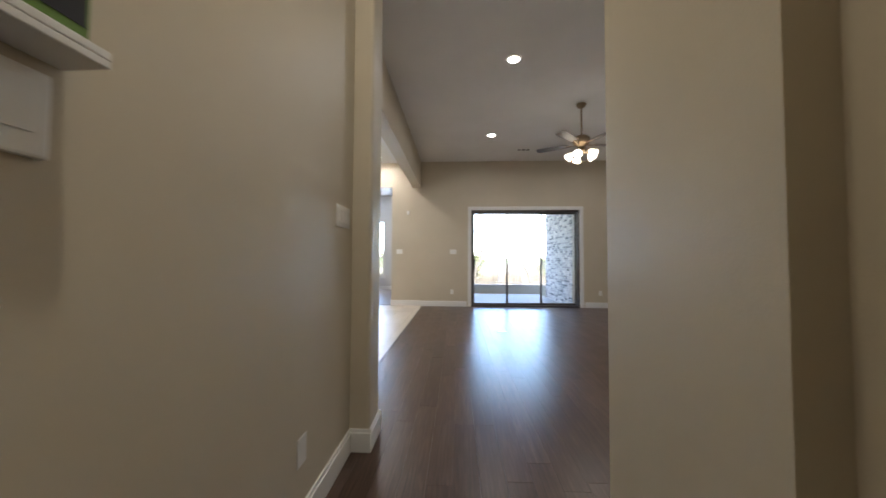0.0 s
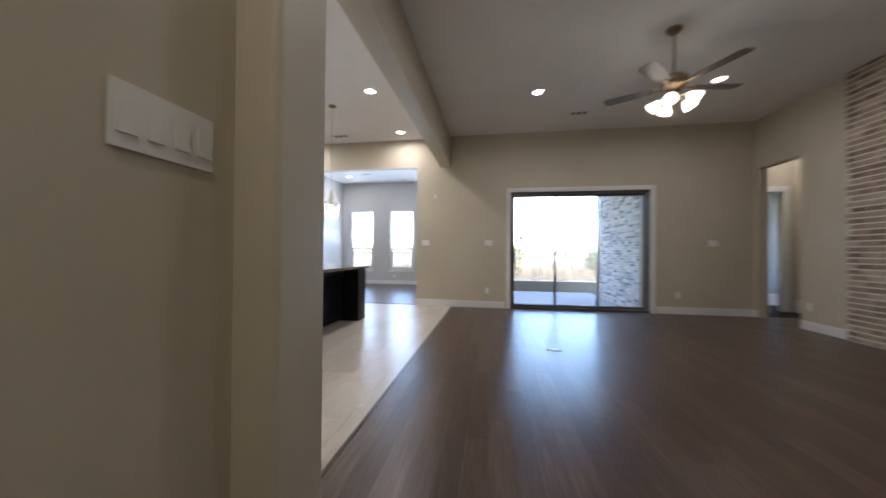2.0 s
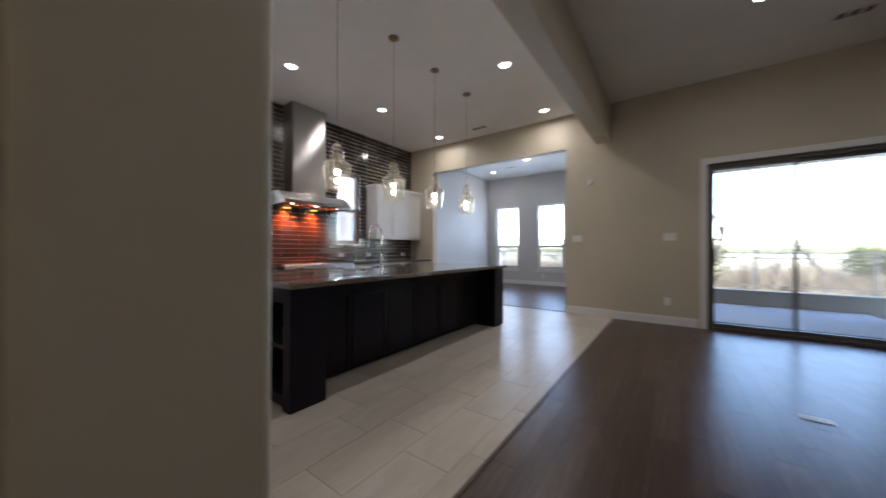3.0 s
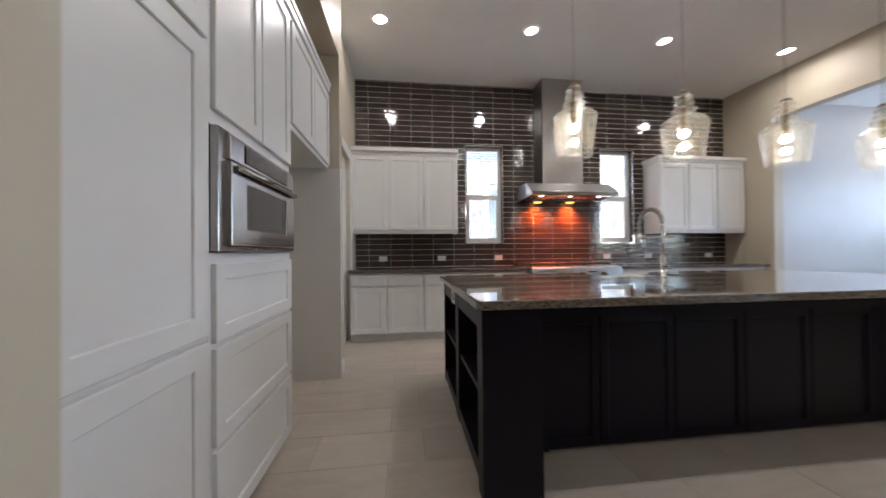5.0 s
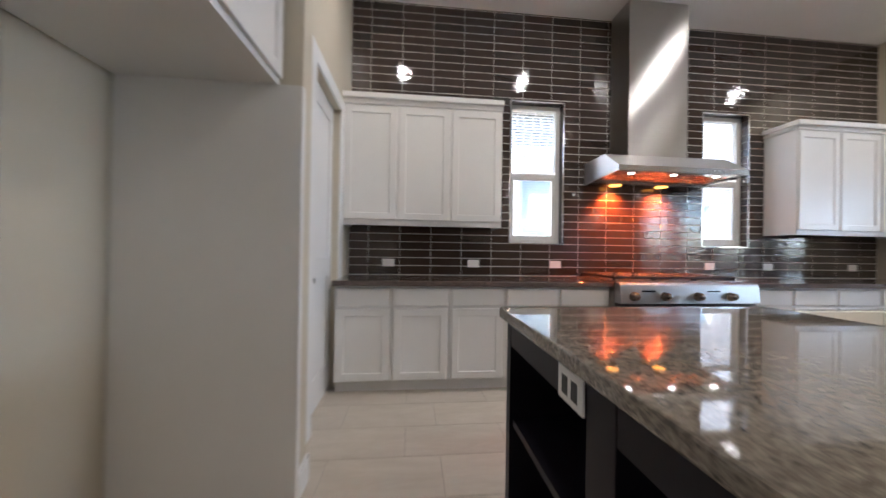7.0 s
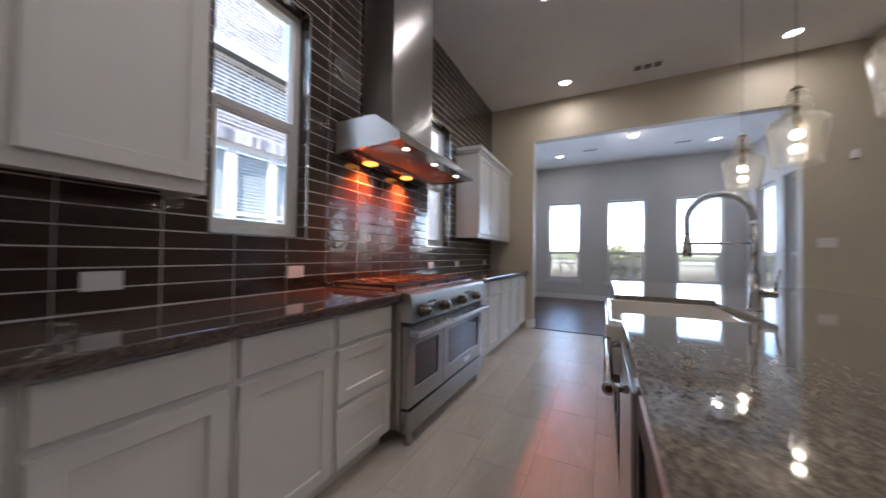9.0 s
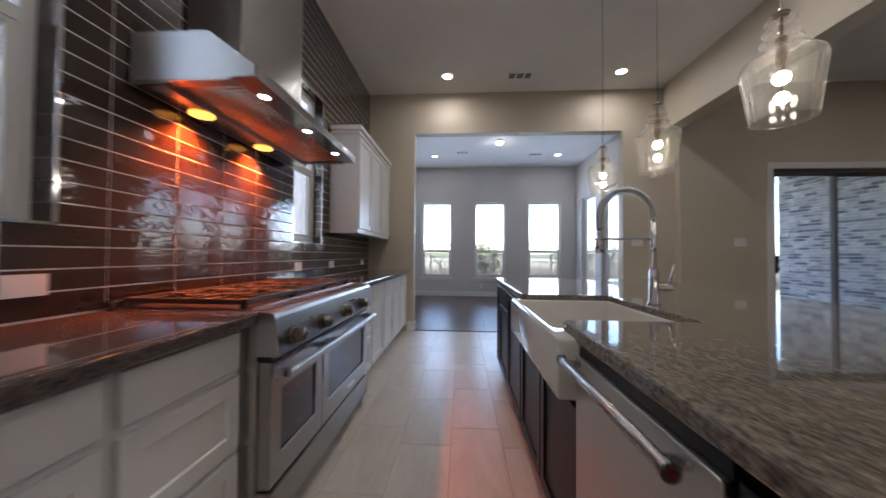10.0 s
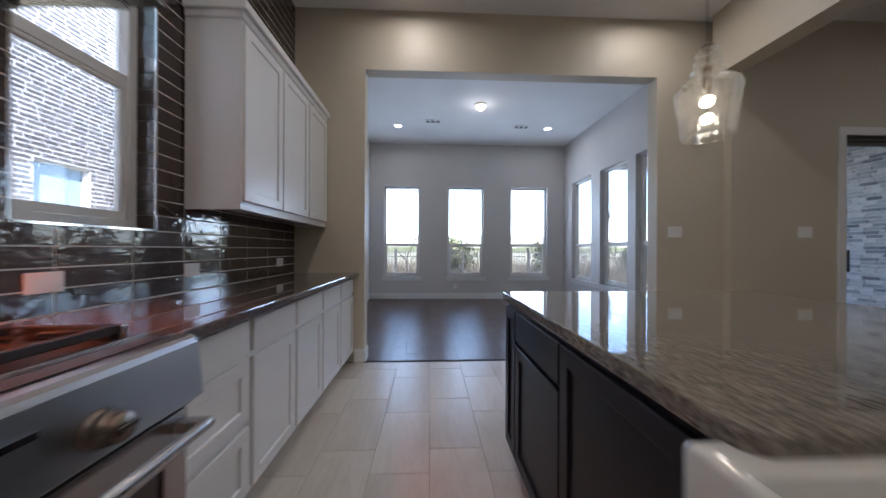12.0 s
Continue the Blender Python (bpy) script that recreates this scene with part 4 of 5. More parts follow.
for y in (3.563, 4.075):
    part("handle_cap", tube(bmesh.new(), [(BW - 0.075, y - 0.006, 0.832), (BW - 0.075, y + 0.006, 0.832)], 0.0165, 16), STEEL, dw)
    part("cap_dot", tube(bmesh.new(), [(BW - 0.075, y - 0.0068, 0.832), (BW - 0.075, y + 0.0068, 0.832)], 0.009, 12), BADGE, dw, "dark red end dot")

# ---- spring faucet ----
fx, fy = -2.27, 4.665
fau = thing("kitchen_faucet", (fx, fy, 0.92), "tall chrome spring faucet standing behind the sink", "faucet")
part("base", lathe(bmesh.new(), [(0.03, 0), (0.03, 0.006), (0.021, 0.01), (0.021, 0.165), (0.017, 0.172), (0.014, 0.175)], (fx, fy, 0.92), 20), CHROME, fau, smooth=True)
part("post", tube(bmesh.new(), [(fx, fy, 1.09), (fx, fy, 1.33)], 0.013, 14), CHROME, fau, smooth=True)
R = 0.127
arc = [(fx - R + R * math.cos(a), fy, 1.345 + R * 1.02 * math.sin(a)) for a in [math.pi * k / 60 for k in range(61)]]
arc += [(fx - 2 * R, fy, 1.345 - 0.012 * k) for k in range(1, 6)]
part("hose", tube(bmesh.new(), arc, 0.009, 10), STEEL, fau, smooth=True)
bm, coil, turns = bmesh.new(), [], 40
dist = [0.0]
for a, b in zip(arc, arc[1:]):
    dist.append(dist[-1] + (Vector(b) - Vector(a)).length)
for k in range(turns * 10 + 1):
    s = dist[-1] * k / (turns * 10)
    i = max(0, min(len(arc) - 2, next((n for n, d in enumerate(dist) if d > s), len(dist) - 1) - 1))
    f = (s - dist[i]) / (dist[i + 1] - dist[i])
    p, d = Vector(arc[i]).lerp(Vector(arc[i + 1]), f), (Vector(arc[i + 1]) - Vector(arc[i])).normalized()
    side, up = Vector((0, 1, 0)), d.cross(Vector((0, 1, 0)))
    a = 2 * math.pi * k / 10
    coil.append(p + (side * math.cos(a) + up * math.sin(a)) * 0.016)
part("spring", tube(bm, coil, 0.0031, 6), CHROME, fau, "coiled chrome spring", True)
part("spray_head", lathe(bmesh.new(), [(0.018, 0), (0.022, 0.01), (0.021, 0.05), (0.015, 0.075), (0.013, 0.12)], (fx - 2 * R, fy, 1.165), 18), CHROME, fau, "chrome pull-down spray head", True)
part("holder_arm", tube(bmesh.new(), [(fx, fy, 1.235), (fx - 2 * R, fy, 1.235)], 0.006, 10), CHROME, fau, smooth=True)
part("holder_ring", tube(bmesh.new(), [(fx - 2 * R + 0.022 * math.cos(t * math.pi / 8), fy + 0.022 * math.sin(t * math.pi / 8), 1.235) for t in range(16)], 0.005, 8, True), CHROME, fau, smooth=True)
part("lever", tube(bmesh.new(), [(fx + 0.068, fy - 0.008, 1.0), (fx + 0.073, fy - 0.012, 1.05), (fx + 0.085, fy - 0.018, 1.115)], [0.007, 0.006, 0.005], 10), CHROME, fau, "chrome side lever", True)
part("valve", tube(bmesh.new(), [(fx + 0.015, fy, 1.0), (fx + 0.078, fy - 0.004, 1.0)], 0.019, 18), CHROME, fau)


# ---- pendants ----
def pendant(x, y):
    p = thing("pendant_lamp", (x, y, 1.72), "clear blown glass jug pendant on a fine chain", "pendant lamp", "island pendants")
    z = 1.725
    prof = [(0.104, 0), (0.107, 0.002), (0.106, 0.006), (0.113, 0.06), (0.122, 0.14), (0.132, 0.21), (0.135, 0.232), (0.131, 0.252), (0.112, 0.272), (0.082, 0.288), (0.06, 0.302), (0.056, 0.316), (0.068, 0.328), (0.07, 0.336), (0.054, 0.346), (0.048, 0.362), (0.058, 0.373), (0.059, 0.38), (0.046, 0.39), (0.041, 0.408), (0.05, 0.418), (0.05, 0.425), (0.038, 0.436), (0.03, 0.45)]
    bm = lathe(bmesh.new(), prof, (x, y, z), 96, cap=False)
    for v in bm.verts:
        a = math.atan2(v.co.y - y, v.co.x - x)
        q = 1 + 0.013 * math.cos(16 * a) + 0.004 * math.cos(5 * a + 20 * v.co.z)
        v.co.x, v.co.y = x + (v.co.x - x) * q, y + (v.co.y - y) * q
    g = part("glass_shade", bm, LAMPGLASS, p, "clear amber-tinted glass jug", True)
    g.visible_shadow = False
    part("cap", lathe(bmesh.new(), [(0.031, 0.449), (0.029, 0.456), (0.014, 0.464), (0.006, 0.475)], (x, y, z), 24), BRASS, p, "aged brass cap", True)
    part("socket", lathe(bmesh.new(), [(0.011, 0.2), (0.012, 0.235), (0.02, 0.25), (0.02, 0.35), (0.008, 0.36), (0.008, 0.44)], (x, y, z), 16), BRASS, p)
    part("bulb", lathe(bmesh.new(), [(0.001, 0.15), (0.014, 0.154), (0.026, 0.165), (0.03, 0.18), (0.026, 0.195), (0.014, 0.206), (0.001, 0.209)], (x, y, z), 20), BULB, p, "glowing warm bulb", True)
    part("bulb", lathe(bmesh.new(), [(0.001, 0.068), (0.013, 0.072), (0.023, 0.082), (0.026, 0.095), (0.023, 0.108), (0.013, 0.118), (0.001, 0.122)], (x, y, z), 20), BULB, p, "glowing warm lower bulb", True)
    part("stem", tube(bmesh.new(), [(x, y, z + 0.112), (x, y, z + 0.165)], 0.004, 8), BRASS, p)
    bm = bmesh.new()
    n, z0, z1 = 46, z + 0.475, TOP - 0.03
    step = (z1 - z0) / n
    for k in range(n):
        c, w = z0 + (k + 0.5) * step, 0.006
        ring = [((w * math.cos(a)) * (k % 2) + x, y + (w * math.cos(a)) * (1 - k % 2), c + 0.62 * step * math.sin(a)) for a in [2 * math.pi * i / 8 for i in range(8)]]
        tube(bm, ring, 0.0011, 4, True)
    part("chain", bm, KNOB, p, "fine metal chain")
    part("canopy", lathe(bmesh.new(), [(0.062, 0), (0.062, -0.012), (0.03, -0.028), (0.008, -0.034)], (x, y, TOP - 0.001), 24), BRASS, p, "round ceiling canopy", True)
    lamp("pendant_light", pose(x, y, z + 0.182), "POINT", 0.85, 0.028, (1.0, 0.86, 0.66))
    lamp("pendant_light_lower", pose(x, y, z + 0.096), "POINT", 0.65, 0.024, (1.0, 0.86, 0.66))
    return p


for x, y in ((-1.85, 3.69), (-1.86, 4.47), (-1.88, 5.285), (-1.88, 6.12)):
    pendant(x, y)


# ---- ceiling fixtures ----
def can_light(x, y, watts, color=(1.0, 0.91, 0.79)):
    c = thing("recessed_light", (x, y, TOP), "round white recessed ceiling light, switched on", "ceiling light", "recessed lights")
    part("trim_ring", lathe(bmesh.new(), [(0.098, -0.001), (0.096, -0.008), (0.07, -0.012), (0.068, -0.001)], (x, y, TOP), 32, cap=False), WHITE, c, "white trim ring", True)
    part("lens", lathe(bmesh.new(), [(0.068, -0.004), (0.04, -0.009), (0.001, -0.011)], (x, y, TOP), 32), CANGLOW, c, "glowing frosted lens", True)
    lamp("recessed_light_beam", pose(x, y, TOP - 0.02), "AREA", watts, 0.13, color, spread=172)
    return c


for x, y in ((1.54, 3.73), (4.03, 3.73), (1.52, 6.13), (4.0, 6.12)):
    can_light(x, y, 0.72)
for x, y in ((-3.4, 2.38), (-3.4, 4.07), (-3.4, 5.73), (-3.41, 7.44), (-1.04, 4.07), (-1.04, 5.73), (-1.07, 7.43)):
    can_light(x, y, 1.0, (1.0, 0.905, 0.77))
for x, y in ((-3.89, 11.0), (-0.85, 11.0)):
    can_light(x, y, 0.85)
# hall light is out of view, added to brighten the hall walls
can_light(0.75, 0.25, 1.3, (1.0, 0.88, 0.67))
# passage light is unseen too, added so the side passage isn't dark
can_light(6.3, 8.05, 0.8)


VENTGREY = paint("grey vent duct", (0.16, 0.155, 0.15), 0.7, 0.1)


def ceiling_vent(x, y, w, d, label="white slotted ceiling air vent"):
    v = thing("ceiling_vent", (x, y, TOP), label, "air vent", "ceiling vents")
    part("frame", boxes((x - w / 2, x + w / 2, y - d / 2, y - d / 2 + 0.02, TOP - 0.01, TOP - 0.001), (x - w / 2, x + w / 2, y + d / 2 - 0.02, y + d / 2, TOP - 0.01, TOP - 0.001), (x - w / 2, x - w / 2 + 0.02, y - d / 2 + 0.02, y + d / 2 - 0.02, TOP - 0.01, TOP - 0.001), (x + w / 2 - 0.02, x + w / 2, y - d / 2 + 0.02, y + d / 2 - 0.02, TOP - 0.01, TOP - 0.001)), WHITE, v)
    part("backing", boxes((x - w / 2 + 0.02, x + w / 2 - 0.02, y - d / 2 + 0.02, y + d / 2 - 0.02, TOP - 0.003, TOP - 0.001)), VENTGREY, v)
    n = max(3, int(w / 0.1))
    for k in range(1, n):
        part("slat", boxes((x - w / 2 + k * w / n - 0.012, x - w / 2 + k * w / n + 0.012, y - d / 2 + 0.02, y + d / 2 - 0.02, TOP - 0.009, TOP - 0.0035)), WHITE, v)


ceiling_vent(-2.41, 7.47, 0.34, 0.17)
ceiling_vent(2.33, 6.99, 0.3, 0.16)
ceiling_vent(-3.2, 10.75, 0.3, 0.16)
ceiling_vent(-1.41, 10.95, 0.3, 0.16)
dome = thing("flush_ceiling_lamp", (-2.39, 10.0, TOP), "frosted glass dome ceiling lamp, switched on", "ceiling light")
part("base", lathe(bmesh.new(), [(0.1, -0.001), (0.1, -0.02), (0.09, -0.025)], (-2.39, 10.0, TOP), 28), WHITE, dome)
part("dome", lathe(bmesh.new(), [(0.095, -0.02), (0.09, -0.05), (0.06, -0.085), (0.001, -0.1)], (-2.39, 10.0, TOP), 28), SHADEGLOW, dome, "glowing frosted dome", True)
lamp("dome_light", pose(-2.39, 10.0, TOP - 0.16), "POINT", 0.5, 0.08, (1.0, 0.92, 0.82))

# ---- ceiling fan ----
FXc, FYc = 2.81, 4.92
fan = thing("ceiling_fan", (FXc, FYc, TOP), "brass ceiling fan with five blades and lit glass shades", "ceiling fan")
part("canopy", lathe(bmesh.new(), [(0.075, -0.001), (0.075, -0.015), (0.05, -0.05), (0.018, -0.065)], (FXc, FYc, TOP), 24), BRASS, fan, smooth=True)
part("rod", tube(bmesh.new(), [(FXc, FYc, TOP - 0.06), (FXc, FYc, 3.13)], 0.012, 12), BRASS, fan)
part("motor", lathe(bmesh.new(), [(0.02, 0.14), (0.09, 0.13), (0.13, 0.09), (0.135, 0.04), (0.1, 0.0), (0.06, -0.03), (0.06, -0.07), (0.08, -0.1), (0.05, -0.13), (0.015, -0.15)], (FXc, FYc, 2.99), 28), BRASS, fan, smooth=True)
FANWOOD = paint("greyed fan blade wood", (0.10, 0.085, 0.08), 0.45, 0.1)
for k in range(5):
    a = radians(8 + 72 * k)
    bm = bmesh.new()
    vs = [bm.verts.new((r, w, t)) for r, w, t in ((0.2, -0.055, -0.004), (0.35, -0.07, -0.006), (0.66, -0.08, -0.008), (0.7, -0.05, -0.006), (0.7, 0.05, 0.006), (0.66, 0.08, 0.008), (0.35, 0.07, 0.006), (0.2, 0.055, 0.004))]
    bm.faces.new(vs)
    bmesh.ops.solidify(bm, geom=list(bm.faces), thickness=0.007)
    bmesh.ops.rotate(bm, verts=bm.verts, matrix=Matrix.Rotation(a, 3, "Z"))
    bmesh.ops.translate(bm, verts=bm.verts, vec=(FXc, FYc, 3.0))
    b = part("blade", bm, FANWOOD, fan)
    bm = boxes((0.1, 0.24, -0.016, 0.016, -0.012, -0.002), r=0.003)
    bmesh.ops.rotate(bm, verts=bm.verts, matrix=Matrix.Rotation(a, 3, "Z"))
    bmesh.ops.translate(bm, verts=bm.verts, vec=(FXc, FYc, 3.0))
    part("blade_arm", bm, BRASS, b)
for k in range(5):
    a = radians(18 + 72 * k)
    d = Vector((math.cos(a), math.sin(a), 0))
    c = Vector((FXc, FYc, 2.86))
    part("lamp_arm", tube(bmesh.new(), [c + d * 0.05, c + d * 0.1 + Vector((0, 0, 0.02)), c + d * 0.15], 0.008, 8), BRASS, fan, smooth=True)
    bm = lathe(bmesh.new(), [(0.025, 0.0), (0.035, -0.02), (0.05, -0.05), (0.065, -0.09), (0.068, -0.105), (0.05, -0.1), (0.001, -0.085)], (0, 0, 0), 20)
    bmesh.ops.rotate(bm, verts=bm.verts, matrix=Matrix.Rotation(radians(-46), 3, Vector((-d.y, d.x, 0))))
    bmesh.ops.translate(bm, verts=bm.verts, vec=c + d * 0.14)
    s = part("glass_shade", bm, SHADEGLOW, fan, "lit frosted glass shade", True)
lamp("fan_light", pose(FXc, FYc, 2.66), "POINT", 0.55, 0.12, (1.0, 0.9, 0.75))
for k in (-1, 1):
    part("pull_chain", tube(bmesh.new(), [(FXc + 0.02 * k, FYc, 2.85), (FXc + 0.02 * k, FYc, 2.6)], 0.0015, 5), BRASS, fan)


# ---- plates on walls ----
def plate(name, axis, p, s, a, z, w, h, label, cat, bits, group):
    """A wall plate centred at (a, z) on the plane p, with its rockers or sockets."""
    def bx(a0, a1, z0, z1, d0, d1):
        q = sorted((p + s * d0, p + s * d1))
        return (q[0], q[1], a0, a1, z0, z1) if axis == "x" else (a0, a1, q[0], q[1], z0, z1)
    t = thing(name, (p, a, z) if axis == "x" else (a, p, z), label, cat, group)
    part("cover", boxes(bx(a - w / 2, a + w / 2, z - h / 2, z + h / 2, 0.0005, 0.006), r=0.0015), PLASTIC, t)
    for k in range(bits):
        c = a - w / 2 + (k + 0.5) * w / bits
        if cat == "light switch":
            part("rocker", boxes(bx(c - 0.016, c + 0.016, z - 0.033, z + 0.033, 0.0062, 0.010), r=0.001), PLASTIC, t)
        else:
            part("socket", boxes(bx(c - 0.014, c + 0.014, z - 0.016, z + 0.016, 0.0062, 0.008), r=0.001), PLASTIC, t)
    return t


for y in (2.31, 3.165, 4.03, 5.79, 6.50, 7.585):
    plate("power_outlet", "x", WEST + 0.002, 1, y, 1.04, 0.118, 0.075, "white double outlet on the dark tile backsplash", "power outlet", 2, "backsplash outlets")
plate("light_switch", "x", 0.2, 1, 1.62, 1.40, 0.205, 0.12, "white four-gang switch plate on the hall wall", "light switch", 4, "switches")
plate("power_outlet", "x", 0.2, 1, 1.18, 0.36, 0.075, 0.118, "white outlet low on the hall wall", "power outlet", 1, "wall outlets")
for x, z, w, n in ((0.75, 1.36, 0.16, 3), (4.95, 1.36, 0.16, 3)):
    plate("light_switch", "y", SNORTH, -1, x, z, w, 0.115, "white switch plate beside the patio door", "light switch", n, "switches")
plate("light_switch", "y", KNORTH, -1, -0.62, 1.36, 0.16, 0.115, "white switch plate beside the nook opening", "light switch", 3, "switches")
for x in (0.72, 4.35):
    plate("power_outlet", "y", SNORTH, -1, x, 0.36, 0.075, 0.118, "white outlet low on the living room wall", "power outlet", 1, "wall outlets")
plate("power_outlet", "y", NNORTH, -1, -2.95 + 0.3, 0.3, 0.075, 0.118, "white outlet low on the nook wall", "power outlet", 1, "wall outlets")
plate("power_outlet", "x", 5.64, -1, 6.78, 0.36, 0.075, 0.118, "white outlet low beside the doorway", "power outlet", 1, "wall outlets")
sens = thing("wall_sensor", (-0.4, KNORTH, 2.35), "small white sensor high on the beige wall", "sensor")
part("body", boxes((-0.43, -0.37, KNORTH - 0.045, KNORTH - 0.001, 2.3, 2.4), r=0.01), PLASTIC, sens)
part("lens", boxes((-0.42, -0.38, KNORTH - 0.049, KNORTH - 0.0455, 2.31, 2.35), r=0.001), VINYL, sens)

# things on the hall wall near the start
rack = thing("wall_ledge", (0.2, 0.0, 1.467), "white picture ledge on the hall wall", "ledge")
part("shelf", boxes((0.201, 0.285, -0.3, 0.332, 1.467, 1.48), r=0.002), WHITE, rack)
part("lip", boxes((0.275, 0.285, -0.3, 0.332, 1.4805, 1.495), r=0.002), WHITE, rack)
part("back_rail", boxes((0.201, 0.209, -0.3, 0.332, 1.4805, 1.56), r=0.002), WHITE, rack)
card = thing("brochure", (0.23, 0.2, 1.48), "green and black printed brochure on the ledge", "brochure")
part("sheet", boxes((0.235, 0.25, 0.05, 0.328, 1.4805, 1.60), r=0.002), material("green print", (0.12, 0.22, 0.03), 0.4), card)
part("dark_band", boxes((0.2505, 0.2515, 0.06, 0.322, 1.53, 1.585)), BLACK, card, "black printed band")
panel = thing("alarm_panel", (0.2, 0.12, 1.33), "white keypad panel on the hall wall", "keypad")
part("case", boxes((0.201, 0.215, -0.02, 0.311, 1.311, 1.445), r=0.005), PLASTIC, panel)
part("flap", boxes((0.2155, 0.219, 0.0, 0.286, 1.347, 1.425), r=0.001), WHITE, panel)

# ---- fireplace ----
fire = thing("fireplace", (5.6, 4.97, 0.385), "black metal fireplace insert with dark glass", "fireplace")
part("surround", ring_frame("x", 5.66, 5.565, (4.41, 5.6, 0.375, 1.20), (4.47, 5.54, 0.45, 1.10)), BLACK, fire)
part("top_cover", boxes((5.55, 5.66, 4.40, 5.61, 1.20, 1.265), r=0.004), BLACK, fire)
part("firebox", boxes((5.99, 6.0, 4.45, 5.56, 0.41, 1.24), (5.66, 5.99, 4.44, 4.45, 0.41, 1.24), (5.66, 5.99, 5.56, 5.57, 0.41, 1.24), (5.66, 5.99, 4.45, 5.56, 0.41, 0.42), (5.66, 5.99, 4.45, 5.56, 1.23, 1.24)), IRON, fire)
for k in range(4):
    a = 4.472 + k * 0.2665
    leaf = part("glass_leaf", ring_frame("x", 5.615, 5.59, (a, a + 0.2645, 0.452, 1.098), (a + 0.018, a + 0.2465, 0.472, 1.078)), BLACK, fire, "narrow black framed glass leaf")
    part("glass", boxes((5.60, 5.606, a + 0.017, a + 0.2475, 0.471, 1.079)), FIREGLASS, leaf, "dark reflective glass")
for k in range(3):
    part("grille_bar", boxes((5.557, 5.565, 4.5, 5.52, 1.125 + 0.02 * k, 1.132 + 0.02 * k)), IRON, fire)
vent = thing("floor_vent", (1.577, 5.04, 0), "pale metal floor register in the wood floor", "floor vent")
part("plate", boxes((1.5, 1.66, 5.0, 5.08, 0.0012, 0.006), r=0.001), WHITE, vent)
for k in range(8):
    part("slot", boxes((1.512 + k * 0.0175, 1.519 + k * 0.0175, 5.012, 5.068, 0.0061, 0.0066)), BLACK, vent)

# ---- outside ----
solo("ground", boxes((-400, 400, -400, 400, -0.5, -0.22)), LAWN, kind="structure")
patio = solo("patio_slab", boxes((0.11, 3.72, SNORTH + 0.24, 11.19, -0.22, -0.03), (0.11, 3.72, SNORTH + 0.24, 8.2, -0.03, -0.02)), CONCRETE, kind="structure")
# roof never in view, added to put the patio brick wall in shade
solo("unseen_patio_roof", boxes((0.11, 4.0, SNORTH + 0.24, 11.35, 3.02, 3.2), (0.11, 4.0, 11.2, 11.35, 2.9, 3.02)), CEIL, kind="structure")
solo("side_wing_wall", boxes((3.80, 3.97, SNORTH + 0.24, 10.5, -0.22, 3.02)), PMORTAR, kind="structure")
# unseen overhang, added to block sun at the west windows
solo("unseen_eave_west", boxes((-5.3, -4.8, -3.15, NNORTH + 0.6, TOP + 0.02, TOP + 0.16)), WHITE, kind="structure")
solo("side_wing_house", boxes((3.97, 9.0, 9.62, 10.5, -0.22, 3.6)), PMORTAR, kind="structure")
solo("patio_low_wall", boxes((0.11, 3.97, 11.2, 11.36, -0.22, 0.25), (0.09, 3.99, 11.17, 11.39, 0.25, 0.29), r=0.006), KERB, kind="structure")


def metal_fence(name, x0, x1, y, label):
    f = thing(name, ((x0 + x1) / 2, y, -0.22), label, "fence")
    for z in (1.06, 0.89, 0.0):
        part("rail", boxes((x0, x1, y - 0.015, y + 0.015, z - 0.015, z + 0.015)), FENCE, f)
    n = int((x1 - x0) / 2.4)
    for k in range(n + 1):
        x = x0 + k * (x1 - x0) / n
        part("post", boxes((x - 0.03, x + 0.03, y - 0.03, y + 0.03, -0.22, 1.17)), FENCE, f)
    me = None
    m = int((x1 - x0) / 0.1)
    for k in range(m):
        x = x0 + (k + 0.5) * (x1 - x0) / m
        if me is None:
            o = part("picket", boxes((x - 0.009, x + 0.009, y - 0.009, y + 0.009, -0.15, 1.13)), FENCE, f)
            me = o
        else:
            o = new("picket", me.data)
            o.parent = f
            o.location = (x - (x0 + 0.5 * (x1 - x0) / m), 0, 0)
    return f


BRUSH = material("dry brush twigs", (0.22, 0.17, 0.12), 0.9)
put(BRUSH, "Base Color", with_random(BRUSH, (0.22, 0.175, 0.125), 0.4, island_random, (0.36, 0.32, 0.2)))


def brush(x0, x1, y0, y1, n, seed):
    """A belt of bare twigs, each a thin tapered stem that forks."""
    rnd = random.Random(seed)
    vs, fs = [], []
    for k in range(n):
        x, y = rnd.uniform(x0, x1), rnd.uniform(y0, y1)
        h = (0.55 + 0.55 * (0.5 + noise.noise(Vector((x * 0.5, y, 3.0))))) * rnd.uniform(0.6, 1.25)
        for j in range(3):
            lean, side, w = rnd.gauss(0, 0.28), rnd.gauss(0, 0.28), rnd.uniform(0.008, 0.016)
            b = len(vs)
            top = (x + lean * h, y + side * h, -0.24 + h * rnd.uniform(0.7, 1.1))
            vs += [(x - w, y, -0.24), (x + w, y - w, -0.24), (x, y + w, -0.24), top]
            fs += [(b, b + 1, b + 3), (b + 1, b + 2, b + 3), (b + 2, b, b + 3)]
    me = bpy.data.meshes.new("dry_brush")
    me.from_pydata(vs, [], fs)
    me.materials.append(BRUSH)
    tagged(new("dry_brush", me), "dry bare twigs behind the garden fence", "brush", kind="stuff")


brush(-13, 14, 17.0, 21.0, 5200, 21)
metal_fence("metal_fence", -12, 13, 16.5, "black metal picket fence along the back garden")


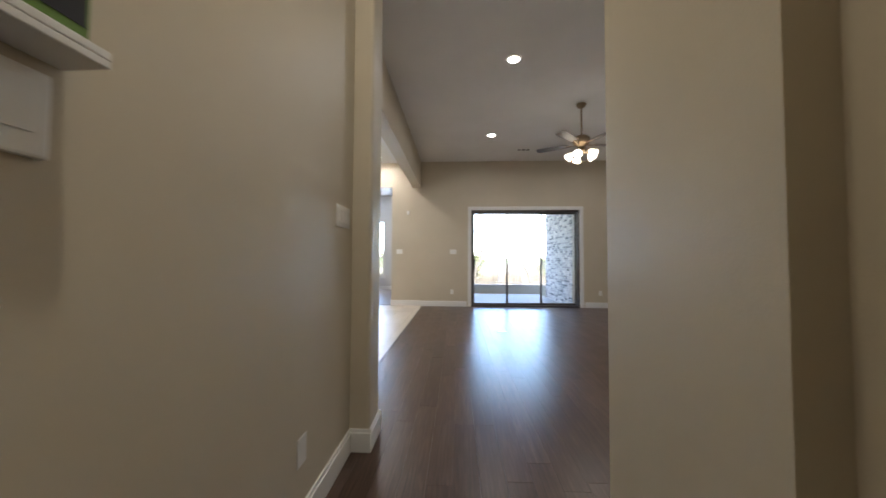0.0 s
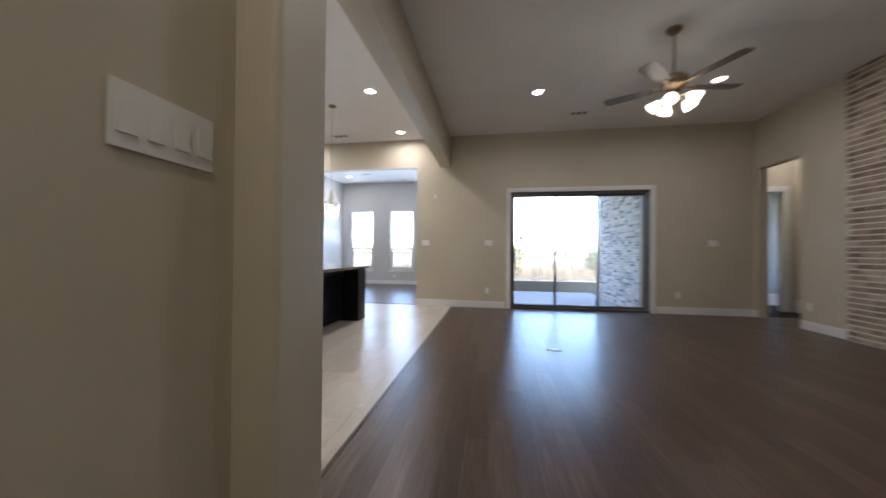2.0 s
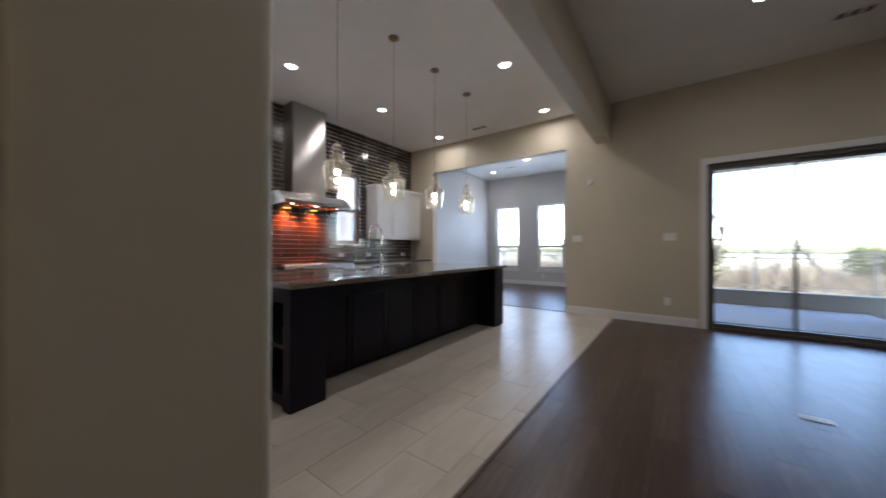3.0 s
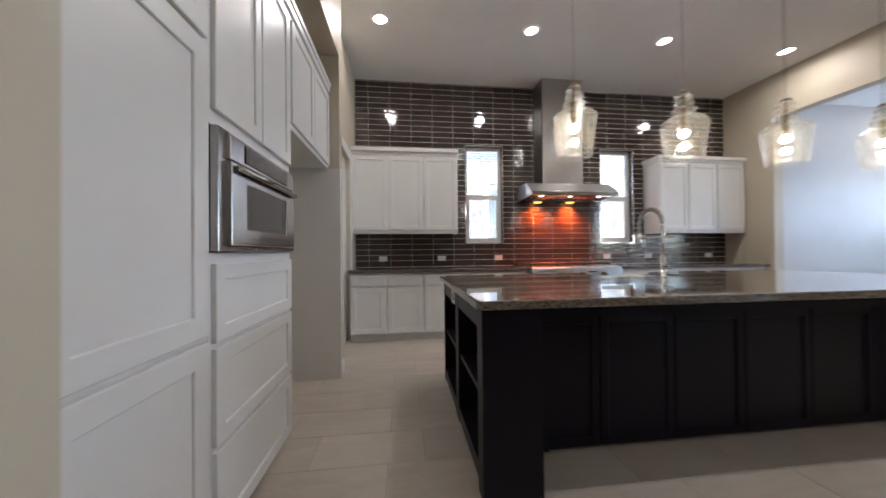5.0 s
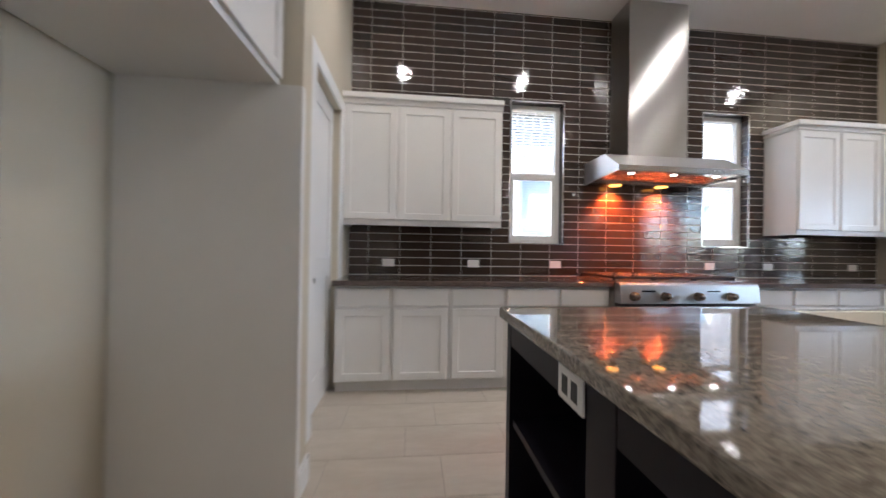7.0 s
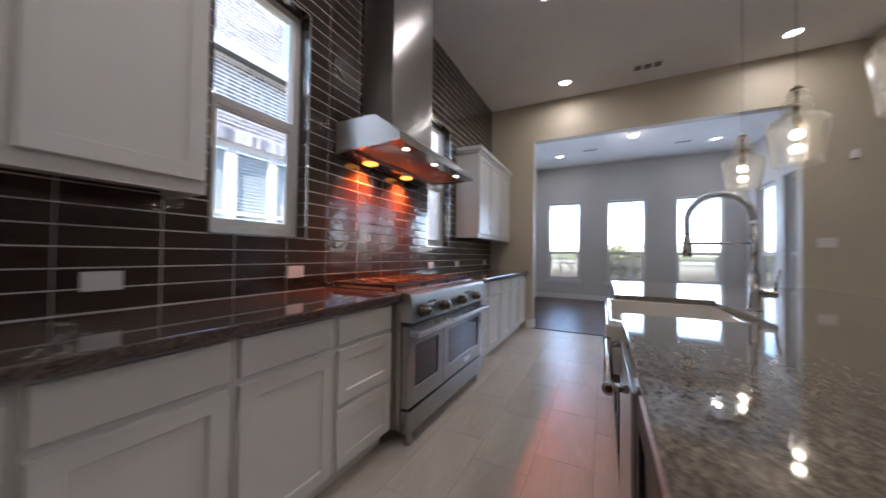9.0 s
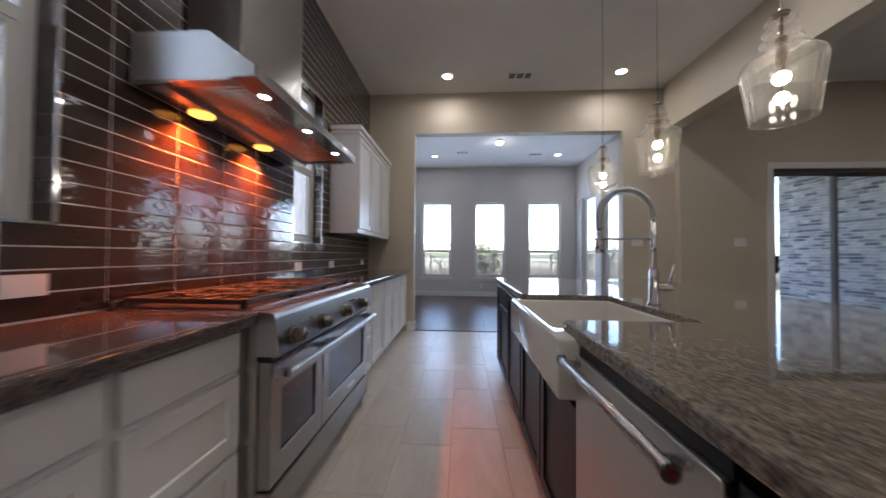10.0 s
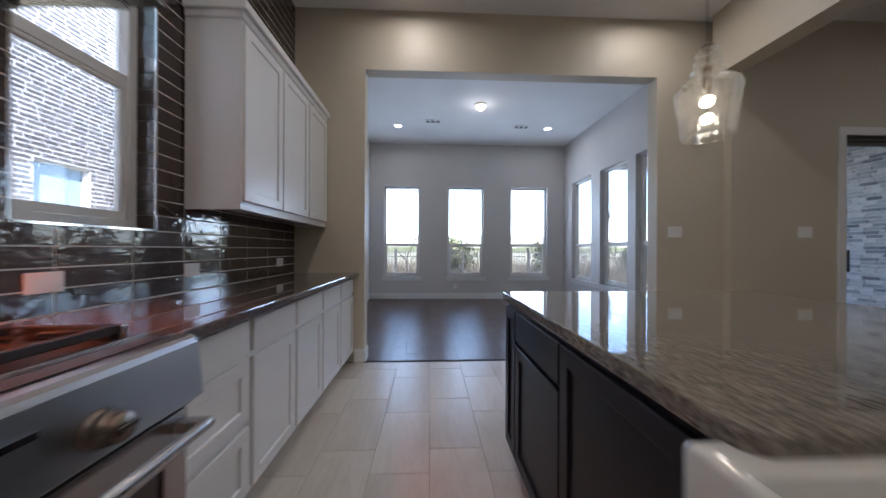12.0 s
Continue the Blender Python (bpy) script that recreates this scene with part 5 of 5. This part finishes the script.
def tree(name, x, y, h, crown, n, seed, label, bare=False):
    rnd = random.Random(seed)
    t = thing(name, (x, y, -0.22), label, "tree")
    bm = bmesh.new()
    tips = []

    def limb(p, d, length, r, depth):
        pts, q = [p], p.copy()
        for k in range(4):
            d = (d + Vector((rnd.uniform(-.25, .25), rnd.uniform(-.25, .25), rnd.uniform(-.05, .2)))).normalized()
            q = q + d * length / 4
            pts.append(q.copy())
        tube(bm, pts, [r * (1 - 0.14 * k) for k in range(5)], 6)
        if depth == 0:
            tips.append(q)
            return
        for k in range(rnd.choice((2, 3))):
            limb(q, (d + Vector((rnd.uniform(-1, 1), rnd.uniform(-1, 1), rnd.uniform(-.1, .7)))).normalized(), length * 0.68, r * 0.55, depth - 1)
            tips.append(q)
    limb(Vector((x, y, -0.3)), Vector((0, 0, 1)), h * 0.36, 0.035 * h, 4 if bare else 3)
    part("trunk", bm, BARK, t)
    if not bare:
        bm = bmesh.new()
        for k in range(n):
            c = rnd.choice(tips) + Vector((rnd.gauss(0, crown), rnd.gauss(0, crown), rnd.gauss(0, crown * 0.8)))
            s = rnd.uniform(0.05, 0.12)
            u = Vector((rnd.uniform(-1, 1), rnd.uniform(-1, 1), rnd.uniform(-1, 1))).normalized()
            v = u.orthogonal().normalized()
            w = u.cross(v)
            bm.faces.new([bm.verts.new(c + v * s), bm.verts.new(c + w * s * 0.5), bm.verts.new(c - v * s), bm.verts.new(c - w * s * 0.5)])
        part("crown", bm, LEAF, t, "green leafy crown")
    return t


for k, (x, y, h, bare) in enumerate(((-6.5, 17.5, 3.2, True), (-4.2, 19, 2.6, True), (-2.6, 17.6, 1.9, False), (-1.9, 18.2, 1.7, False), (1.75, 17.6, 1.7, False), (3.6, 18, 2.0, True), (4.9, 17.8, 2.2, True), (2.9, 17.4, 2.0, True), (6.5, 18.5, 1.5, False), (-9, 20, 3.6, False), (9, 19, 3.2, True))):
    tree("bare_tree" if bare else "shrub", x, y, h, 0.28, 1500, 10 + k, "leafless young tree behind the garden fence" if bare else "green bushy shrub behind the garden fence", bare)
tree("patio_tree", 1.4, 14.2, 3.4, 0.3, 500, 77, "thin leafless tree standing beyond the patio", True)
# far hills and roofs
bm = bmesh.new()
rnd = random.Random(5)
pts = [(-300 + 12 * k, 220, 2.0 + 2.2 * noise.noise(Vector((k * 0.23, 0, 0))) + rnd.uniform(0, 0.8)) for k in range(51)]
low = [bm.verts.new((x, y, -0.4)) for x, y, z in pts]
top = [bm.verts.new((x, y + 6, z)) for x, y, z in pts]
back = [bm.verts.new((x, y + 40, -0.4)) for x, y, z in pts]
for k in range(50):
    bm.faces.new((low[k], low[k + 1], top[k + 1], top[k])), bm.faces.new((top[k], top[k + 1], back[k + 1], back[k]))
solo("backdrop_treeline", bm, LEAF, kind="structure")

# neighbour's house seen through the kitchen windows
NX = -8.4
house = thing("neighbour_house", (NX - 2, 6, -0.22), "pale sunlit brick house with white framed windows", "house")
NH = [(4.9, 7.4, 1.1, 2.98), (8.95, 9.65, 1.05, 2.35)]
part("wall", wall_mesh("x", NX - 0.3, NX, -8, 22, -0.22, 4.36, NH), NMORTAR, house)
part("tall_wall", wall_mesh("x", NX - 0.3, NX, 7.7, 22, 4.361, 7.6, []), NMORTAR, house)
part("upper_wall", wall_mesh("x", NX - 1.9, NX - 1.6, -8, 7.69, 4.36, 7.6, []), SLATE, house)
part("gable_wall", wall_mesh("x", NX - 1.59, NX - 1.1, 3.5, 7.4, 4.36, 9.0, []), NMORTAR, house)
bm = bmesh.new()
for y in (-8, 7.7):
    bm.verts.new((NX + 0.3, y, 4.3)), bm.verts.new((NX + 0.3, y, 4.42)), bm.verts.new((NX - 1.6, y, 4.8)), bm.verts.new((NX - 1.6, y, 4.66))
bm.verts.ensure_lookup_table()
for k in range(4):
    bm.faces.new((bm.verts[k], bm.verts[(k + 1) % 4], bm.verts[4 + (k + 1) % 4], bm.verts[4 + k]))
part("roof", bm, ROOF, house)
part("fascia", boxes((NX + 0.301, NX + 0.33, -8, 7.7, 4.28, 4.44)), WHITE, house)
part("upper_fascia", boxes((NX - 1.58, NX - 1.5, -8, 7.69, 7.5, 7.7)), WHITE, house)
for a, b, c, d in NH[:1]:
    w = part("window", boxes((NX - 0.12, NX - 0.06, a, a + 0.1, c, d), (NX - 0.12, NX - 0.06, b - 0.1, b, c, d), (NX - 0.12, NX - 0.06, a + 0.1, b - 0.1, c, c + 0.1), (NX - 0.12, NX - 0.06, a + 0.1, b - 0.1, d - 0.1, d), (NX - 0.12, NX - 0.06, 5.7, 5.86, c + 0.1, d - 0.1), (NX - 0.12, NX - 0.06, 6.45, 6.6, c + 0.1, d - 0.1), (NX - 0.119, NX - 0.061, a + 0.1, 5.7, c + 0.68, c + 0.75), (NX - 0.119, NX - 0.061, 5.86, 6.45, c + 0.68, c + 0.75), (NX - 0.119, NX - 0.061, 6.6, b - 0.1, c + 0.68, c + 0.75)), VINYL, house)
    part("blind", boxes(*[(NX - 0.2, NX - 0.185, a + 0.1, b - 0.1, c + 0.1 + 0.06 * k, c + 0.15 + 0.06 * k) for k in range(int((d - c - 0.2) / 0.06))]), BLIND, w, "grey green slatted blind")
    part("lintel_bricks", boxes(*[(NX + 0.001, NX + 0.02, a - 0.1 + 0.075 * k, a - 0.036 + 0.075 * k, d + 0.005, d + 0.2) for k in range(int((b - a + 0.2) / 0.075))]), PBRICK_REST, w, "upright soldier course of bricks")


a, b, c, d = NH[1]
w = part("window", ring_frame("x", NX - 0.12, NX - 0.05, (a, b, c, d), (a + 0.04, b - 0.04, c + 0.04, d - 0.04)), VINYL, house)
# the sky's reflection is put into the pane's blue base colour
part("pane", boxes((NX - 0.1, NX - 0.09, a + 0.039, b - 0.039, c + 0.039, d - 0.039)), material("glass coloured as reflected sky", (0.45, 0.62, 0.72), 0.1, 0.0), w, "pane coloured pale blue for the reflected sky")


# ---- pieces of walls and floors ----
def pieces(parent, name, mats, cells, near, shape):
    """Cells are boxes; those for which near() holds are objects of their own (300 at most), the rest one mesh."""
    shared, count, rest = {}, 0, []
    o = origin(parent)
    for c in cells:
        if near(c) and count < 300:
            size = tuple(round(v, 4) for v in (c[1] - c[0], c[3] - c[2], c[5] - c[4]))
            if size not in shared:
                bm = bmesh.new()
                shape(bm, (-size[0] / 2, size[0] / 2, -size[1] / 2, size[1] / 2, -size[2] / 2, size[2] / 2))
                bmesh.ops.recalc_face_normals(bm, faces=bm.faces)
                me = bpy.data.meshes.new(name)
                bm.to_mesh(me)
                bm.free()
                me.materials.append(mats[0])
                shared[size] = me
            ob = new(name, shared[size])
            ob.parent = parent
            ob.location = Vector(((c[0] + c[1]) / 2, (c[2] + c[3]) / 2, (c[4] + c[5]) / 2)) - o
            count += 1
        else:
            rest.append(c)
    if rest:
        vs, fs = [], []
        for c in rest:
            bm = bmesh.new()
            shape(bm, c)
            bm.verts.index_update()
            n = len(vs)
            vs += [v.co.copy() - o for v in bm.verts]
            fs += [[n + v.index for v in f.verts] for f in bm.faces]
            bm.free()
        me = bpy.data.meshes.new(name)
        me.from_pydata(vs, [], fs)
        me.materials.append(mats[1])
        ob = new("more_" + name + "s", me)
        ob.parent = parent
        tagged(ob, kind="stuff")


def slab(face, e):
    """A thin piece with its outer face (x+, x-, z+) chamfered by e and no back."""
    def make(bm, c):
        x0, x1, y0, y1, z0, z1 = c
        if face == "z":
            lo = [(x0, y0, z0), (x1, y0, z0), (x1, y1, z0), (x0, y1, z0)]
            md = [(x, y, z1 - e) for x, y, z in lo]
            hi = [(x0 + e, y0 + e, z1), (x1 - e, y0 + e, z1), (x1 - e, y1 - e, z1), (x0 + e, y1 - e, z1)]
        else:
            b, f, s = (x0, x1, 1) if face == "x+" else (x1, x0, -1)
            lo = [(b, y0, z0), (b, y1, z0), (b, y1, z1), (b, y0, z1)]
            md = [(f - s * e, y, z) for x, y, z in lo]
            hi = [(f, y0 + e, z0 + e), (f, y1 - e, z0 + e), (f, y1 - e, z1 - e), (f, y0 + e, z1 - e)]
        rings = [[bm.verts.new(p) for p in r] for r in (lo, md, hi)]
        for a, b2 in zip(rings, rings[1:]):
            for k in range(4):
                bm.faces.new((a[k], a[(k + 1) % 4], b2[(k + 1) % 4], b2[k]))
        bm.faces.new(rings[2])
        bmesh.ops.recalc_face_normals(bm, faces=bm.faces)
    return make


def cut(a, b, holes):
    """The cells a rectangle (y0, y1, z0, z1) leaves outside the holes."""
    out = [(a[0], a[1], b[0], b[1])]
    for h in holes:
        nxt = []
        for y0, y1, z0, z1 in out:
            if y1 <= h[0] or y0 >= h[1] or z1 <= h[2] or z0 >= h[3]:
                nxt.append((y0, y1, z0, z1))
                continue
            if y0 < h[0]:
                nxt.append((y0, h[0], z0, z1))
            if y1 > h[1]:
                nxt.append((h[1], y1, z0, z1))
            if z0 < h[2]:
                nxt.append((max(y0, h[0]), min(y1, h[1]), z0, h[2]))
            if z1 > h[3]:
                nxt.append((max(y0, h[0]), min(y1, h[1]), h[3], z1))
        out = nxt
    return [c for c in out if c[1] - c[0] > 0.008 and c[3] - c[2] > 0.008]


# dark glazed tiles, stacked
splash = solo("backsplash", wall_mesh("x", WEST - 0.009, WEST + 0.0006, 1.925, KNORTH - 0.001, 0.9, TOP, [W1, W2]), GROUT, kind="structure")
cells = []
TY = [1.925] + [2.111 + 0.3094 * k for k in range(19)] + [KNORTH - 0.002]
TZ = [0.922] + [0.934 + 0.0791 * k for k in range(1, 35)] + [TOP - 0.001]
hidden = [(1.9, 3.34, 1.43, 2.5), (6.45, 7.9, 1.43, 2.5), (4.63, 5.2, 2.1, 3.7)]
for y0, y1 in zip(TY, TY[1:]):
    for z0, z1 in zip(TZ, TZ[1:]):
        if z1 - z0 < 0.01:
            continue
        for c in cut((y0 + 0.002, y1 - 0.002), (z0 + 0.0029, z1 - 0.0029), [W1, W2] + hidden):
            cells.append((WEST - 0.004, WEST + 0.002, *c))
pieces(splash, "tile", (GLAZE, GLAZE_REST), cells, lambda c: c[4] < 2.2 and c[2] > 3.3 and c[5] - c[4] > 0.06 and c[3] - c[2] > 0.2, slab("x+", 0.001))
for h in (W1, W2):
    bm = bmesh.new()
    for z in TZ:
        a, b = max(z + 0.002, h[2] + 0.003), min(z + 0.077, h[3] - 0.003)
        if b - a > 0.01:
            bm_box(bm, WEST - 0.088, WEST - 0.002, h[1] - 0.008, h[1] + 0.002, a, b)
            bm_box(bm, WEST - 0.088, WEST - 0.002, h[0] - 0.002, h[0] + 0.008, a, b)
    for k in range(2):
        bm_box(bm, WEST - 0.088, WEST - 0.002, h[0] + 0.01 + k * 0.285, h[0] + 0.285 + k * 0.28, h[2] - 0.002, h[2] + 0.008)
        bm_box(bm, WEST - 0.088, WEST - 0.002, h[0] + 0.01 + k * 0.285, h[0] + 0.285 + k * 0.28, h[3] - 0.008, h[3] + 0.002)
    solo("window_reveal_tiles", bm, GLAZE_REST, kind="structure")
    solo("tile_edge_trim", boxes((WEST - 0.003, WEST + 0.004, h[0] - 0.002, h[0] + 0.009, h[2], h[3]), (WEST - 0.003, WEST + 0.004, h[1] - 0.009, h[1] + 0.002, h[2], h[3]), (WEST - 0.003, WEST + 0.004, h[0], h[1], h[3] - 0.009, h[3] + 0.002), (WEST - 0.003, WEST + 0.004, h[0], h[1], h[2] - 0.002, h[2] + 0.009), r=0.001), CHROME, kind="structure")

# stone floor tiles, half bond
cells = []
for k in range(-5, 12):
    x0 = -3.57 + 0.3115 * k
    off = (5.63 if k % 2 == 0 else 5.21)
    for j in range(-8, 5):
        y0 = off + 0.622 * j
        b = (max(x0 + 0.0014, -4.64), min(x0 + 0.3101, -0.034), max(y0 + 0.0014, 1.26), min(y0 + 0.6206, 7.893))
        if b[1] - b[0] > 0.02 and b[3] - b[2] > 0.02:
            cells.append((*b, -0.008, 0.0))
pieces(floor_stone, "tile", (STONE, STONE_REST), cells, lambda c: True, slab("z", 0.001))


def planks(parent, x0, x1, y0, y1, near, seed, w=0.14):
    rnd = random.Random(seed)
    cells, x = [], x0
    while x < x1 - 0.01:
        y = y0 - rnd.uniform(0, 1.4)
        while y < y1:
            n = rnd.uniform(0.9, 1.9)
            b = (x + 0.0003, min(x + w, x1) - 0.0003, max(y, y0) + 0.0007, min(y + n, y1) - 0.0007)
            if b[3] - b[2] > 0.02:
                cells.append((*b, -0.012, 0.0))
            y += n
        x += w
    pieces(parent, "plank", (PLANK, PLANK_REST), cells, near, slab("z", 0.0004))


planks(floor_wood, -0.007, 8.1, -3.0, SNORTH, lambda c: -0.1 < c[0] < 5.7 and c[3] > -0.4, 3)
planks(floor_nook, -4.64, NEAST, 7.934, NNORTH, lambda c: True, 4)


def brickwork(parent, name, mats, face, p, holes, y0, y1, z0, z1, near, seed, L=0.2, Hh=0.064, j=0.011, proud=0.007):
    rnd = random.Random(seed)
    cells, k, z = [], 0, z0
    while z < z1 - 0.02:
        y = y0 - (L + j) * rnd.choice((0.5, 0.35, 0.2, 0.0)) if k % 2 else y0 - (L + j) * 0.02
        while y < y1:
            d, wd = proud + rnd.uniform(-0.003, 0.003), L * rnd.uniform(0.8, 1.12)
            for c in cut((max(y, y0), min(y + wd, y1)), (z, min(z + Hh, z1)), holes):
                if c[1] - c[0] > 0.03:
                    cells.append((p, p + d, *c) if face == "x+" else (p - d, p, *c))
            y += wd + j * 0.8
        z += Hh + j
        k += 1
    pieces(parent, name, mats, cells, near, slab(face, 0.003))


chimney = solo("brick_chimney_breast", wall_mesh("x", 5.60, 5.64, 3.87, 6.2, 0.0, TOP - 0.001, [(4.43, 5.58, 0.4, 1.25)]), MORTAR, kind="structure")
brickwork(chimney, "brick", (BRICK, BRICK_REST), "x-", 5.60, [(4.4, 5.61, 0.37, 1.27)], 3.87, 6.2, 0.004, TOP - 0.003, lambda c: c[4] < 2.0, 8, 0.2, 0.056, 0.019)
wing = solo("patio_brick_wall", boxes((3.775, 3.799, SNORTH + 0.245, 10.5, -0.03, 3.0)), PMORTAR, kind="structure")
brickwork(wing, "brick", (PBRICK, PBRICK_REST), "x-", 3.775, [], SNORTH + 0.25, 10.49, -0.025, 3.0, lambda c: 0.3 < c[4] < 2.2 and c[2] < 9.6, 9, 0.2, 0.05, 0.0105, 0.012)
brickwork(house, "brick", (NBRICK_REST, NBRICK_REST), "x+", NX, [(4.78, 7.52, 1.08, 3.2), NH[1], (0, 7.7, 4.3, 9)], 0.5, 14, -0.2, 6.2, lambda c: False, 11, 0.19, 0.046, 0.02, 0.004)
brickwork(house, "gable_brick", (NBRICK_REST, NBRICK_REST), "x+", NX - 1.1, [], 3.5, 7.4, 4.8, 8.9, lambda c: False, 12, 0.2, 0.062, 0.012, 0.008)
